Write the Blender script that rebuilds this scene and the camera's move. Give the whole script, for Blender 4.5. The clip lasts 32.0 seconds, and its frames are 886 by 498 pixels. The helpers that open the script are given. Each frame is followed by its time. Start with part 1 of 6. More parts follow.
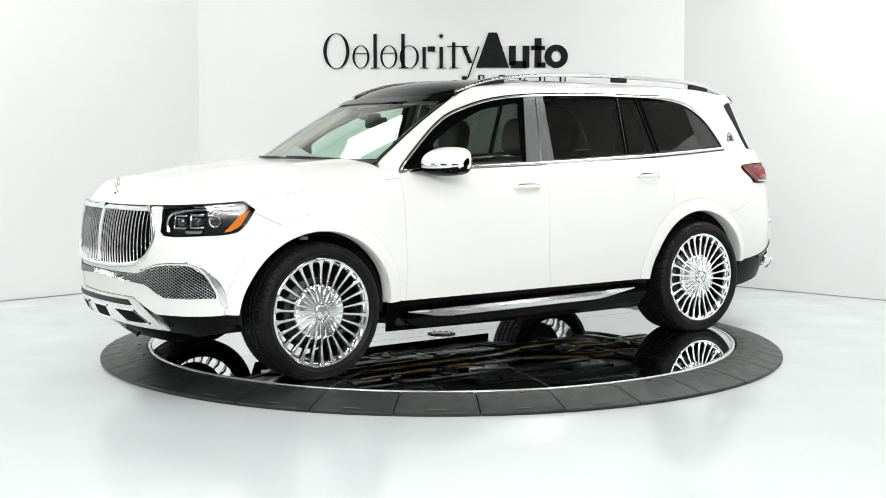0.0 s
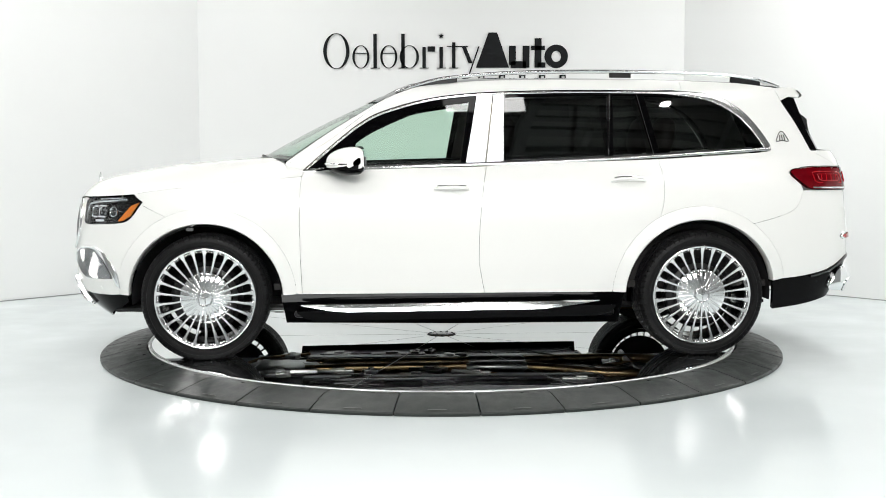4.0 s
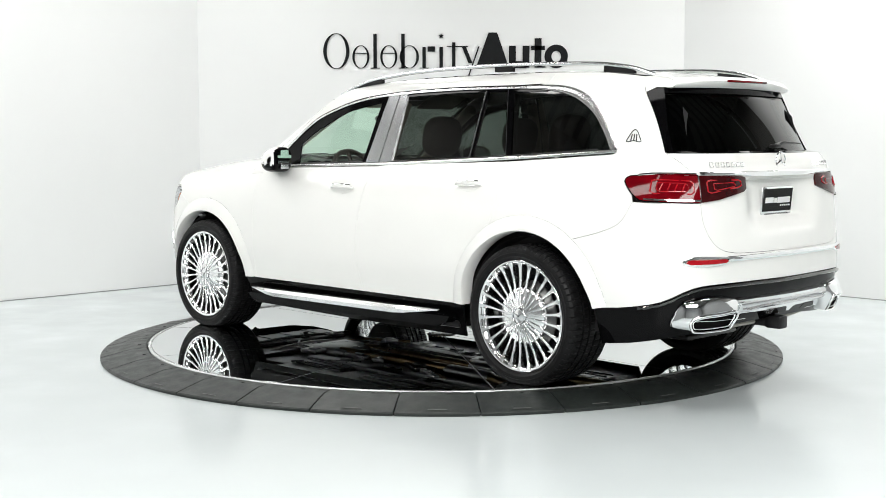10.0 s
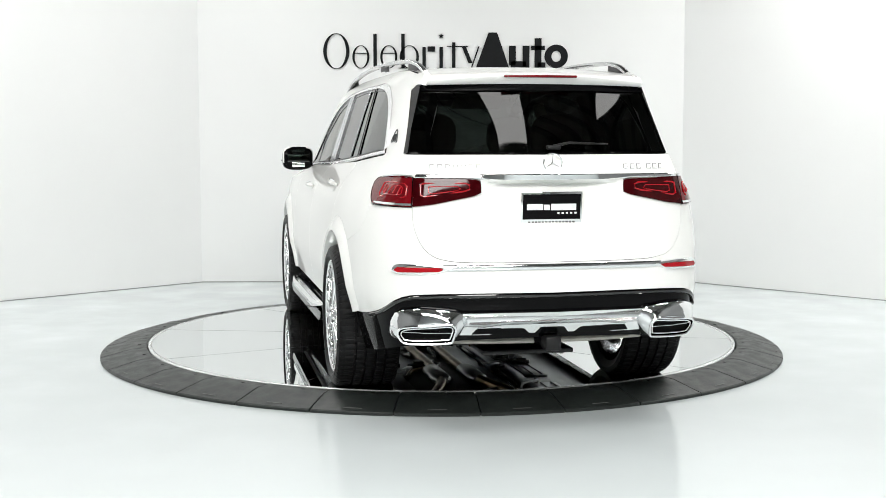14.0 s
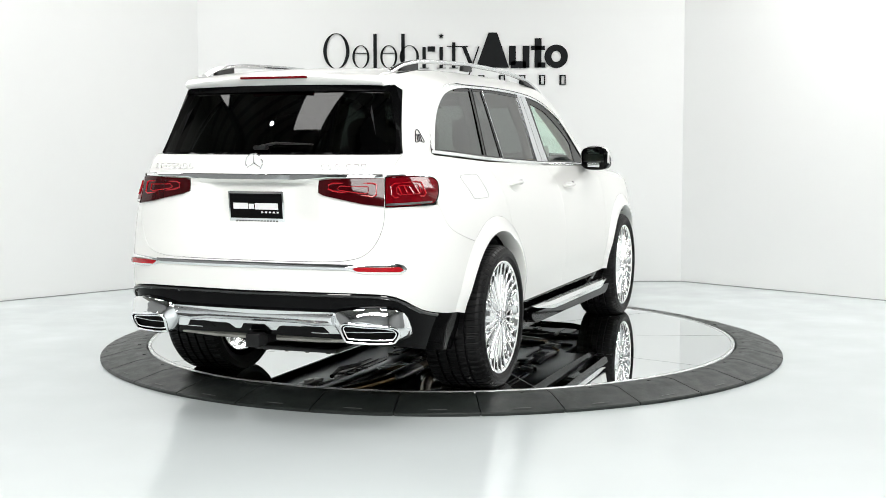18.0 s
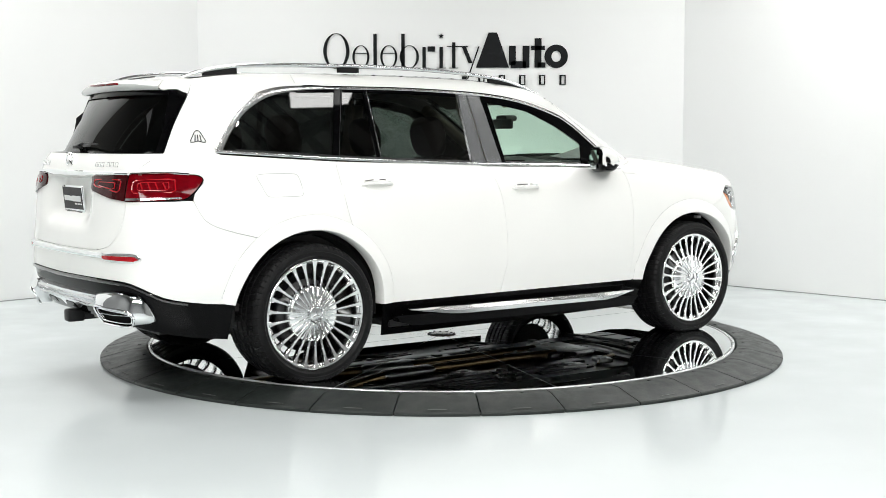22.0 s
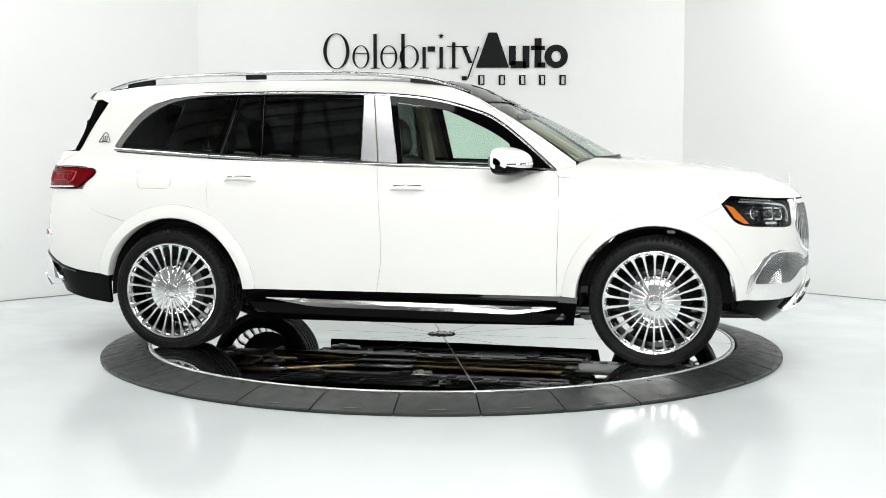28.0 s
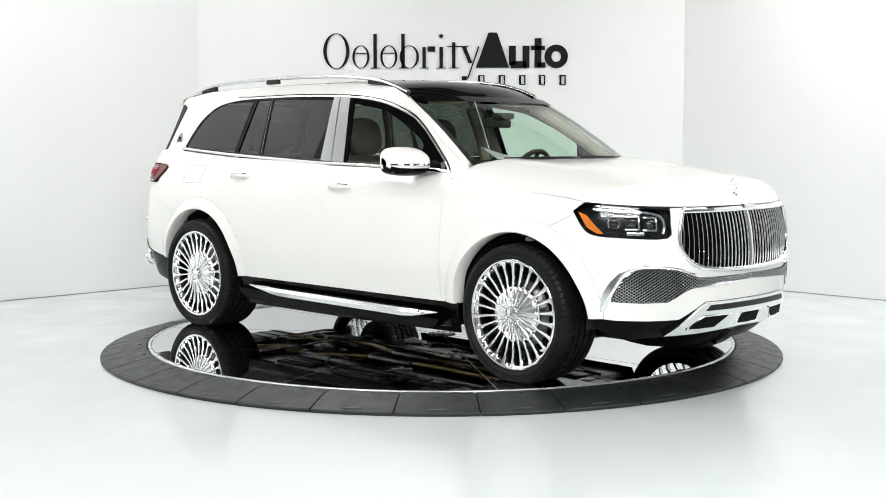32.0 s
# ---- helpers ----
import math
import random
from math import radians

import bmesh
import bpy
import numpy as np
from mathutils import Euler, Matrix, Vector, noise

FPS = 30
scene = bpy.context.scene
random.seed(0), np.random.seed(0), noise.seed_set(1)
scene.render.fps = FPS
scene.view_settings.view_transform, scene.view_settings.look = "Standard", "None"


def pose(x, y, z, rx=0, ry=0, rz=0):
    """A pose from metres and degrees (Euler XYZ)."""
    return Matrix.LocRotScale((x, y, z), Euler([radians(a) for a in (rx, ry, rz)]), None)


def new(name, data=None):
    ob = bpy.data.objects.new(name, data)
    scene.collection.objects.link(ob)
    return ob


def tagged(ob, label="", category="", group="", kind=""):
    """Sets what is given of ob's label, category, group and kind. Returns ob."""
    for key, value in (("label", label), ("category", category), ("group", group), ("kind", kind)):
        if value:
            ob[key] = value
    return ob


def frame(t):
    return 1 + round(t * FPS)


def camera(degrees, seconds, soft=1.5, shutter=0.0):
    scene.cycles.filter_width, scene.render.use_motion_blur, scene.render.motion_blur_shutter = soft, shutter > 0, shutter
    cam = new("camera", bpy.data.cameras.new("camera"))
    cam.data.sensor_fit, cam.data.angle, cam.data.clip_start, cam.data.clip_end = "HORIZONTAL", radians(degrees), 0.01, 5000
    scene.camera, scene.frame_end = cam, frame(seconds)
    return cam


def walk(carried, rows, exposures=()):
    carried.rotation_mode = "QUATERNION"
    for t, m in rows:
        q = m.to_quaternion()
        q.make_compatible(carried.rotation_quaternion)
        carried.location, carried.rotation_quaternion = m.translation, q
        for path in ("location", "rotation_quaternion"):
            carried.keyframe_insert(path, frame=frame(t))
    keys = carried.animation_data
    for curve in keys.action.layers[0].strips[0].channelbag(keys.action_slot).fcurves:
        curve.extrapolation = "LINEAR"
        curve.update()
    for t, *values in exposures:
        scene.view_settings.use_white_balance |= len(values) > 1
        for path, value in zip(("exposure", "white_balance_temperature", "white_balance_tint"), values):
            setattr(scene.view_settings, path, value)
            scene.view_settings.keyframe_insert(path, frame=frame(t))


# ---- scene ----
import itertools

# ---- camera: stands still on a tripod in front of the turntable ----
cam = camera(39.385, 32.0, soft=0.5)
VIEW = pose(0, -8.689, 1.3667, 84.986, 0, -0.0717) @ pose(0, 0, 0, 0, 0, -0.0733)
walk(cam, [(0.0, VIEW), (32.0, VIEW)], [(0.0, 0.0), (32.0, 0.0)])

# ---- light: a white studio lit by a ceiling softbox and white walls ----
world = bpy.data.worlds.new("world")
scene.world = world
world.use_nodes = True
world.node_tree.nodes["Background"].inputs[0].default_value = (0.9, 0.97, 1.0, 1)
world.node_tree.nodes["Background"].inputs[1].default_value = 0.02


def area(name, m, sx, sy, watts, colour=(1, 1, 1)):
    d = bpy.data.lights.new(name, "AREA")
    d.shape, d.size, d.size_y, d.energy, d.color = "RECTANGLE", sx, sy, watts, colour
    ob = new(name, d)
    ob.matrix_world = m
    return ob


# ---- materials ----
def mat(name, base, rough=0.5, metal=0.0, coat=0.0, vary=0.0, scale=8.0, bump=0.0, bscale=200.0, spec=0.5, emit=0.0, rvary=0.0, rscale=3.0):
    """A Principled surface whose tint, gloss and relief vary at two scales."""
    m = bpy.data.materials.new(name)
    m.use_nodes = True
    t = m.node_tree
    n, l = t.nodes, t.links
    b = n["Principled BSDF"]
    b.inputs["Base Color"].default_value = (*base, 1)
    b.inputs["Roughness"].default_value = rough
    b.inputs["Metallic"].default_value = metal
    b.inputs["Coat Weight"].default_value = coat
    b.inputs["Coat Roughness"].default_value = 0.03
    b.inputs["Specular IOR Level"].default_value = spec
    co = n.new("ShaderNodeTexCoord")
    if vary:
        big = n.new("ShaderNodeTexNoise")
        big.inputs["Scale"].default_value, big.inputs["Detail"].default_value = scale, 6
        l.new(co.outputs["Object"], big.inputs["Vector"])
        ramp = n.new("ShaderNodeMapRange")
        ramp.inputs["From Min"].default_value, ramp.inputs["From Max"].default_value = 0.3, 0.7
        ramp.inputs["To Min"].default_value, ramp.inputs["To Max"].default_value = 1 - vary, 1 + vary
        l.new(big.outputs["Fac"], ramp.inputs["Value"])
        mul = n.new("ShaderNodeVectorMath")
        mul.operation = "SCALE"
        mul.inputs[0].default_value = base
        l.new(ramp.outputs["Result"], mul.inputs["Scale"])
        l.new(mul.outputs["Vector"], b.inputs["Base Color"])
    if rvary:
        sm = n.new("ShaderNodeTexNoise")
        sm.inputs["Scale"].default_value, sm.inputs["Detail"].default_value = rscale, 8
        l.new(co.outputs["Object"], sm.inputs["Vector"])
        rr = n.new("ShaderNodeMapRange")
        rr.inputs["From Min"].default_value, rr.inputs["From Max"].default_value = 0.3, 0.7
        rr.inputs["To Min"].default_value, rr.inputs["To Max"].default_value = max(0.0, rough - rvary), rough + rvary
        l.new(sm.outputs["Fac"], rr.inputs["Value"])
        l.new(rr.outputs["Result"], b.inputs["Roughness"])
    if bump:
        fine = n.new("ShaderNodeTexNoise")
        fine.inputs["Scale"].default_value, fine.inputs["Detail"].default_value = bscale, 4
        l.new(co.outputs["Object"], fine.inputs["Vector"])
        bp = n.new("ShaderNodeBump")
        bp.inputs["Strength"].default_value, bp.inputs["Distance"].default_value = bump, 0.002
        l.new(fine.outputs["Fac"], bp.inputs["Height"])
        l.new(bp.outputs["Normal"], b.inputs["Normal"])
    if emit:
        b.inputs["Emission Color"].default_value = (*base, 1)
        b.inputs["Emission Strength"].default_value = emit
    return m


def pane(name, tint, gloss=0.02, face=0.085):
    """Thin tinted glass: lets light through with its tint, mirrors at its surface by Fresnel."""
    m = bpy.data.materials.new(name)
    m.use_nodes = True
    n, l = m.node_tree.nodes, m.node_tree.links
    n.remove(n["Principled BSDF"])
    tr, gl, mx, lw, pw, fr = (n.new("ShaderNodeBsdfTransparent"), n.new("ShaderNodeBsdfGlossy"), n.new("ShaderNodeMixShader"), n.new("ShaderNodeLayerWeight"), n.new("ShaderNodeMath"), n.new("ShaderNodeMath"))
    tr.inputs[0].default_value = (*tint, 1)
    gl.inputs["Roughness"].default_value = gloss
    lw.inputs["Blend"].default_value = 0.5
    pw.operation, fr.operation = "POWER", "MULTIPLY_ADD"
    pw.inputs[1].default_value = 5.0
    fr.inputs[1].default_value, fr.inputs[2].default_value = 0.91, face
    l.new(lw.outputs["Facing"], pw.inputs[0])
    l.new(pw.outputs[0], fr.inputs[0])
    l.new(fr.outputs[0], mx.inputs[0])
    l.new(tr.outputs[0], mx.inputs[1])
    l.new(gl.outputs[0], mx.inputs[2])
    l.new(mx.outputs[0], n["Material Output"].inputs["Surface"])
    return m


WALL = mat("white_wall_paint", (0.82, 0.83, 0.825), 0.55, vary=0.012, scale=0.7, bump=0.06, bscale=60)
FLOOR = mat("white_epoxy_floor", (0.64, 0.69, 0.695), 0.16, vary=0.025, scale=0.8, rvary=0.06, rscale=2.2, bump=0.02, bscale=14, spec=0.38)
BEAM = mat("dark_ceiling_beam", (0.03, 0.031, 0.032), 0.6, vary=0.1, scale=1)
CEIL = mat("grey_ceiling_deck", (0.15, 0.147, 0.138), 0.7, vary=0.1, scale=1)
LETTER = mat("black_letter", (0.008, 0.009, 0.010), 0.5, spec=0.12, vary=0.1, scale=30)
SOFTBOX = mat("softbox", (1.0, 0.99, 0.97), 0.6, emit=2.5)
RAMP = mat("black_rubber_ramp", (0.0185, 0.0225, 0.0210), 0.42, spec=0.40, vary=0.22, scale=9, bump=0.25, bscale=350, rvary=0.08, rscale=14)
GREYMARK = mat("grey_marking", (0.12, 0.12, 0.12), 0.6, vary=0.2, scale=40)
MIRROR = mat("mirror_glass", (0.80, 0.83, 0.835), 0.004, metal=1.0)
SILVER = mat("silver_trim", (0.75, 0.77, 0.77), 0.25, metal=0.6, vary=0.05, scale=20)
SEAM = mat("grey_seam", (0.30, 0.31, 0.31), 0.4, metal=0.3, vary=0.1, scale=30)
PAINT = mat("pearl_white_paint", (0.90, 0.90, 0.875), 0.30, coat=0.8, vary=0.008, scale=2, bump=0.006, bscale=900)
GAP = mat("panel_gap", (0.05, 0.05, 0.05), 0.7, vary=0.1)
BLACK = mat("gloss_black", (0.002, 0.002, 0.0023), 0.03, spec=0.10, vary=0.1, scale=5)
LIP = mat("polished_black_lip", (0.003, 0.003, 0.0033), 0.06, spec=0.6, coat=0.6, vary=0.1, scale=5)
PLASTIC = mat("matt_black_plastic", (0.009, 0.009, 0.0095), 0.4, spec=0.3, vary=0.2, scale=20, bump=0.1, bscale=700)
CHROME = mat("chrome", (0.88, 0.89, 0.90), 0.06, metal=1.0, rvary=0.02, rscale=30)
TRIM = mat("polished_trim", (0.90, 0.905, 0.91), 0.17, metal=1.0, rvary=0.03, rscale=30)
WINTRIM = mat("satin_window_trim", (0.88, 0.885, 0.89), 0.22, metal=1.0, vary=0.02, scale=30)
CALIPER = mat("dark_caliper", (0.05, 0.05, 0.052), 0.35, metal=0.7, vary=0.2, scale=25)
SATIN = mat("satin_silver", (0.70, 0.71, 0.72), 0.24, metal=1.0, vary=0.03, scale=20)
TYRE = mat("tyre_rubber", (0.005, 0.005, 0.0054), 0.5, spec=0.2, vary=0.2, scale=25, bump=0.12, bscale=300)
LINER = mat("wheel_liner", (0.010, 0.010, 0.011), 0.75, vary=0.3, scale=15)
CLEAR = pane("clear_glass", (0.81, 0.95, 0.865))
TINT = pane("dark_tinted_glass", (0.085, 0.095, 0.09))
DEEP = pane("very_dark_glass", (0.014, 0.017, 0.016), 0.02, 0.03)
LAMPGLASS = pane("lamp_cover", (0.93, 0.94, 0.95), 0.02, 0.035)
RED = mat("red_lens", (0.13, 0.001, 0.004), 0.06, coat=0.12, spec=0.25, vary=0.25, scale=18)
REDDARK = mat("dark_red_lens", (0.035, 0.001, 0.002), 0.06, coat=0.12, spec=0.25, vary=0.2, scale=18)
LAMPRED = mat("bright_red_reflector", (0.38, 0.006, 0.012), 0.1, coat=0.4, spec=0.4)
# near black that paints the shade in grille, intake, openings and exhaust mouths
PIT = mat("recess_shade", (0.003, 0.003, 0.003), 0.7, spec=0.1, vary=0.1)
WHEEL = mat("polished_wheel_alloy", (0.96, 0.965, 0.97), 0.14, metal=1.0, rvary=0.04, rscale=25)
AMBER = mat("amber_lens", (0.75, 0.20, 0.02), 0.12, coat=0.6, vary=0.1, scale=30)
LAMPIN = mat("lamp_chrome", (0.80, 0.82, 0.84), 0.12, metal=1.0)
LAMPDARK = mat("lamp_housing", (0.004, 0.004, 0.0045), 0.18, vary=0.2, scale=20)
LENS = mat("projector_lens", (0.02, 0.022, 0.025), 0.03, coat=1.0)
SEAT = mat("dark_brown_leather", (0.030, 0.022, 0.018), 0.45, vary=0.15, scale=12, bump=0.2, bscale=180)
CREAM = mat("cream_leather", (0.50, 0.44, 0.34), 0.5, vary=0.06, scale=8, bump=0.15, bscale=200)
DASH = mat("dark_dashboard", (0.018, 0.016, 0.015), 0.5, vary=0.15, scale=10, bump=0.1, bscale=300)
UNDER = mat("underbody", (0.008, 0.008, 0.0085), 0.28, spec=0.5, vary=0.3, scale=6, bump=0.2, bscale=60)
ALLOY = mat("raw_alloy", (0.36, 0.36, 0.35), 0.34, metal=1.0, vary=0.15, scale=12)
BRASS = mat("heated_exhaust_steel", (0.20, 0.145, 0.078), 0.3, metal=1.0, vary=0.3, scale=10)
WHITE = mat("white_print", (0.8, 0.8, 0.8), 0.5)
DISC = mat("brake_disc_steel", (0.16, 0.16, 0.16), 0.3, metal=1.0, vary=0.1, scale=30)


# ---- mesh helpers ----
def part(name, bm, material, parent=None, label="", smooth=True, angle=35.0):
    """Links a bmesh as one mesh object under a thing or a part."""
    me = bpy.data.meshes.new(name)
    if smooth:
        lim = radians(angle)
        for f in bm.faces:
            f.smooth = True
        for e in bm.edges:
            e.smooth = len(e.link_faces) != 2 or e.calc_face_angle(0) < lim
    bm.to_mesh(me)
    bm.free()
    for mm in (material if isinstance(material, (list, tuple)) else [material]):
        me.materials.append(mm)
    ob = new(name, me)
    if parent:
        ob.parent = parent
    return tagged(ob, label)


def empty(name, label, category, group="", m=None):
    ob = new(name)
    ob.empty_display_size = 0.2
    if m is not None:
        ob.matrix_world = m
    return tagged(ob, label, category, group)


def box(bm, x0, x1, y0, y1, z0, z1, bevel=0.0, m=None):
    mm = Matrix.Translation(((x0 + x1) / 2, (y0 + y1) / 2, (z0 + z1) / 2)) @ Matrix.Diagonal((abs(x1 - x0), abs(y1 - y0), abs(z1 - z0), 1))
    vs = bmesh.ops.create_cube(bm, size=1, matrix=(m @ mm) if m else mm)["verts"]
    if bevel:
        es = list({e for v in vs for e in v.link_edges})
        bmesh.ops.bevel(bm, geom=es, offset=bevel, segments=2, affect="EDGES", profile=0.5)
    return bm


def cyl(bm, r0, r1, h, m, seg=24, caps=True):
    """A cone or cylinder along z, centred on m."""
    bmesh.ops.create_cone(bm, cap_ends=caps, segments=seg, radius1=r0, radius2=r1, depth=h, matrix=m)
    return bm


def lathe(bm, prof, m, seg=48, closed=False, a0=0.0, a1=2 * math.pi):
    """Turns a profile of (radius, height) round the z axis of m."""
    full = abs(a1 - a0 - 2 * math.pi) < 1e-6
    n = seg if full else seg + 1
    rings = [[bm.verts.new(m @ Vector((r * math.cos(a0 + (a1 - a0) * i / seg), r * math.sin(a0 + (a1 - a0) * i / seg), h))) for r, h in prof] for i in range(n)]
    k = len(prof)
    for i in range(seg):
        a, b = rings[i], rings[(i + 1) % n]
        for j in range(k if closed else k - 1):
            bm.faces.new((a[j], b[j], b[(j + 1) % k], a[(j + 1) % k]))
    return bm


def tube(bm, pts, r, seg=8, squash=1.0, caps=True):
    """A round bar along points; squash flattens it in z."""
    pts = [Vector(p) for p in pts]
    rings = []
    for i, p in enumerate(pts):
        d = (pts[min(i + 1, len(pts) - 1)] - pts[max(i - 1, 0)]).normalized()
        s = d.cross(Vector((0, 0, 1)))
        s = s.normalized() if s.length > 1e-4 else Vector((1, 0, 0))
        w = s.cross(d).normalized()
        rr = r[i] if isinstance(r, (list, tuple)) else r
        rings.append([bm.verts.new(p + rr * (math.cos(a) * s + squash * math.sin(a) * w)) for a in (2 * math.pi * k / seg for k in range(seg))])
    for a, b in zip(rings, rings[1:]):
        for k in range(seg):
            bm.faces.new((a[k], a[(k + 1) % seg], b[(k + 1) % seg], b[k]))
    if caps:
        bm.faces.new(rings[0][::-1])
        bm.faces.new(rings[-1])
    bmesh.ops.recalc_face_normals(bm, faces=bm.faces)
    return bm


def grid(bm, rows, thick=0.0, flip=False):
    """A sheet through rows of points, of some thickness (away from the outer side)."""
    vs = [[bm.verts.new(Vector(p)) for p in r] for r in rows]
    fs = []
    for a, b in zip(vs, vs[1:]):
        for i in range(len(a) - 1):
            q = (a[i], a[i + 1], b[i + 1], b[i])
            fs.append(bm.faces.new(q[::-1] if flip else q))
    if thick:
        bm.normal_update()
        bmesh.ops.solidify(bm, geom=fs, thickness=thick)
    return bm


def smoothline(pts, n=6, closed=False):
    """Catmull-Rom through points of any dimension."""
    p = [np.array(q, float) for q in pts]
    m = len(p)
    out = []
    for i in range(m if closed else m - 1):
        a, b, c, d = (p[(i - 1) % m] if closed or i else 2 * p[0] - p[1], p[i], p[(i + 1) % m], p[(i + 2) % m] if closed or i + 2 < m else 2 * p[-1] - p[-2])
        for k in range(n):
            t = k / n
            out.append(0.5 * (2 * b + (c - a) * t + (2 * a - 5 * b + 4 * c - d) * t * t + (3 * b - a - 3 * c + d) * t ** 3))
    if not closed:
        out.append(p[-1])
    return [tuple(float(v) for v in q) for q in out]


def prism(bm, outline, y0, y1, m=None, bevel=0.0):
    """A flat outline (x, z) drawn out from y0 to y1."""
    m = m or Matrix()
    a = [bm.verts.new(m @ Vector((x, y0, z))) for x, z in outline]
    b = [bm.verts.new(m @ Vector((x, y1, z))) for x, z in outline]
    fs = [bm.faces.new(a), bm.faces.new(b[::-1])]
    for i in range(len(a)):
        j = (i + 1) % len(a)
        fs.append(bm.faces.new((a[j], a[i], b[i], b[j])))
    bmesh.ops.recalc_face_normals(bm, faces=fs)
    if bevel:
        es = [e for f in fs[:2] for e in f.edges]
        bmesh.ops.bevel(bm, geom=es, offset=bevel, segments=2, affect="EDGES", profile=0.5)
    return bm


def mirror_bm(bm):
    out = bm.copy()
    for v in out.verts:
        v.co.y = -v.co.y
    bmesh.ops.reverse_faces(out, faces=out.faces)
    return out


def both(name, bm, material, parent, label="", **k):
    """The same part on the car's two sides."""
    other = mirror_bm(bm)
    return part(name, bm, material, parent, label, **k), part(name, other, material, parent, label, **k)


# ---- the studio: white back wall, two canted walls, glossy white floor ----
FZ = -0.07                     # floor level; the turntable's glass is at 0
BY, CX = 3.86, 2.44            # back wall, half its width
HIGH = 4.6


def wall(name, a, b, z0, z1, material, label, thick=0.15):
    """A wall from a to b in plan, its room side to the left of the way."""
    bm = bmesh.new()
    d = Vector((b[0] - a[0], b[1] - a[1], 0))
    n = Vector((d.y, -d.x, 0)).normalized() * thick
    p = [Vector((*a, 0)), Vector((*b, 0)), Vector((*b, 0)) + n, Vector((*a, 0)) + n]
    lo = [bm.verts.new(q + Vector((0, 0, z0))) for q in p]
    hi = [bm.verts.new(q + Vector((0, 0, z1))) for q in p]
    bm.faces.new(lo[::-1]), bm.faces.new(hi)
    for i in range(4):
        bm.faces.new((lo[i], lo[(i + 1) % 4], hi[(i + 1) % 4], hi[i]))
    bmesh.ops.recalc_face_normals(bm, faces=bm.faces)
    return tagged(part(name, bm, material, None, label, smooth=False), kind="structure")


SIDE = 5.6                     # half width of the hall in front of the canted walls
CY = BY - (SIDE - CX)
BACK = -12.5
bm = bmesh.new()
box(bm, -7, 7, BACK - 0.3, BY + 0.3, FZ - 0.2, FZ)
tagged(part("floor", bm, FLOOR, None, "glossy white epoxy floor of the studio", smooth=False), kind="structure")
wall("wall_back", (CX, BY), (-CX, BY), FZ, HIGH, WALL, "plain white studio back wall with a black sign")
wall("wall_left", (-CX, BY), (-SIDE, CY), FZ, HIGH, WALL, "plain white canted studio wall")
wall("wall_right", (SIDE, CY), (CX, BY), FZ, HIGH, WALL, "plain white canted studio wall")
LOW = 2.9                      # side walls are white up to here, unseen dark ones above deepen window reflections
wall("wall_side_left", (-SIDE, CY), (-SIDE, -2.2), FZ, LOW, WALL, "plain white studio side wall")
wall("wall_side_right", (SIDE, -2.2), (SIDE, CY), FZ, LOW, WALL, "plain white studio side wall")
HALL = mat("grey_hall_paint", (0.20, 0.205, 0.205), 0.6, vary=0.03, scale=1)
wall("wall_upper_left", (-SIDE, CY), (-SIDE, -2.2), LOW, HIGH, CEIL, "unseen dark grey upper wall that darkens the window reflections")
wall("wall_upper_right", (SIDE, -2.2), (SIDE, CY), LOW, HIGH, CEIL, "unseen dark grey upper wall that darkens the window reflections")
wall("wall_hall_left", (-SIDE, -2.2), (-SIDE, BACK), FZ, HIGH, HALL, "plain grey wall of the hall behind the camera")
wall("wall_hall_right", (SIDE, BACK), (SIDE, -2.2), FZ, HIGH, HALL, "plain grey wall of the hall behind the camera")
FOOT_LINE = mat("grey_foot_line", (0.26, 0.265, 0.265), 0.6, vary=0.1, scale=6)
# a low grey strip draws the thin line where wall meets floor
for a, b in (((CX, BY), (-CX, BY)), ((-CX, BY), (-SIDE, CY)), ((SIDE, CY), (CX, BY))):
    way = Vector((b[0] - a[0], b[1] - a[1], 0)).normalized()
    off = Vector((-way.y, way.x, 0)) * 0.006
    bm = bmesh.new()
    foot = [Vector((*a, FZ)), Vector((*b, FZ)), Vector((*b, FZ)) + off, Vector((*a, FZ)) + off]
    lo, hi = [bm.verts.new(q) for q in foot], [bm.verts.new(q + Vector((0, 0, 0.007))) for q in foot]
    bm.faces.new(hi)
    for i in range(4):
        bm.faces.new((lo[i], lo[(i + 1) % 4], hi[(i + 1) % 4], hi[i]))
    bmesh.ops.recalc_face_normals(bm, faces=bm.faces)
    tagged(part("wall_foot_line", bm, FOOT_LINE, None, "thin grey line along the foot of the wall", smooth=False), kind="structure")
bm = bmesh.new()
box(bm, -6, 6, BACK - 0.3, BY + 0.3, HIGH, HIGH + 0.15)
n = len(bm.faces)
for k in range(46):
    y = BACK + 0.3 + k * 0.35
    box(bm, -5.5, 5.5, y, y + 0.12, HIGH - 0.05, HIGH - 0.001)
for x in (-4.2, -1.4, 1.4, 4.2):
    box(bm, x - 0.06, x + 0.06, BACK + 0.1, BY - 0.1, HIGH - 0.22, HIGH - 0.051)
for k, f in enumerate(bm.faces):
    f.material_index = 1 if k >= n else 0
tagged(part("ceiling", bm, [CEIL, BEAM], None, "grey ceiling with dark ribs and beams", smooth=False), kind="structure")

# roller shutter across the far end of the hall, behind the camera
SLAT = mat("shutter_slat", (0.34, 0.35, 0.35), 0.45, vary=0.05, scale=4)
shutter = wall("wall_shutter", (-SIDE, BACK), (SIDE, BACK), FZ, HIGH, SLAT, "pale ribbed roller shutter behind the camera")
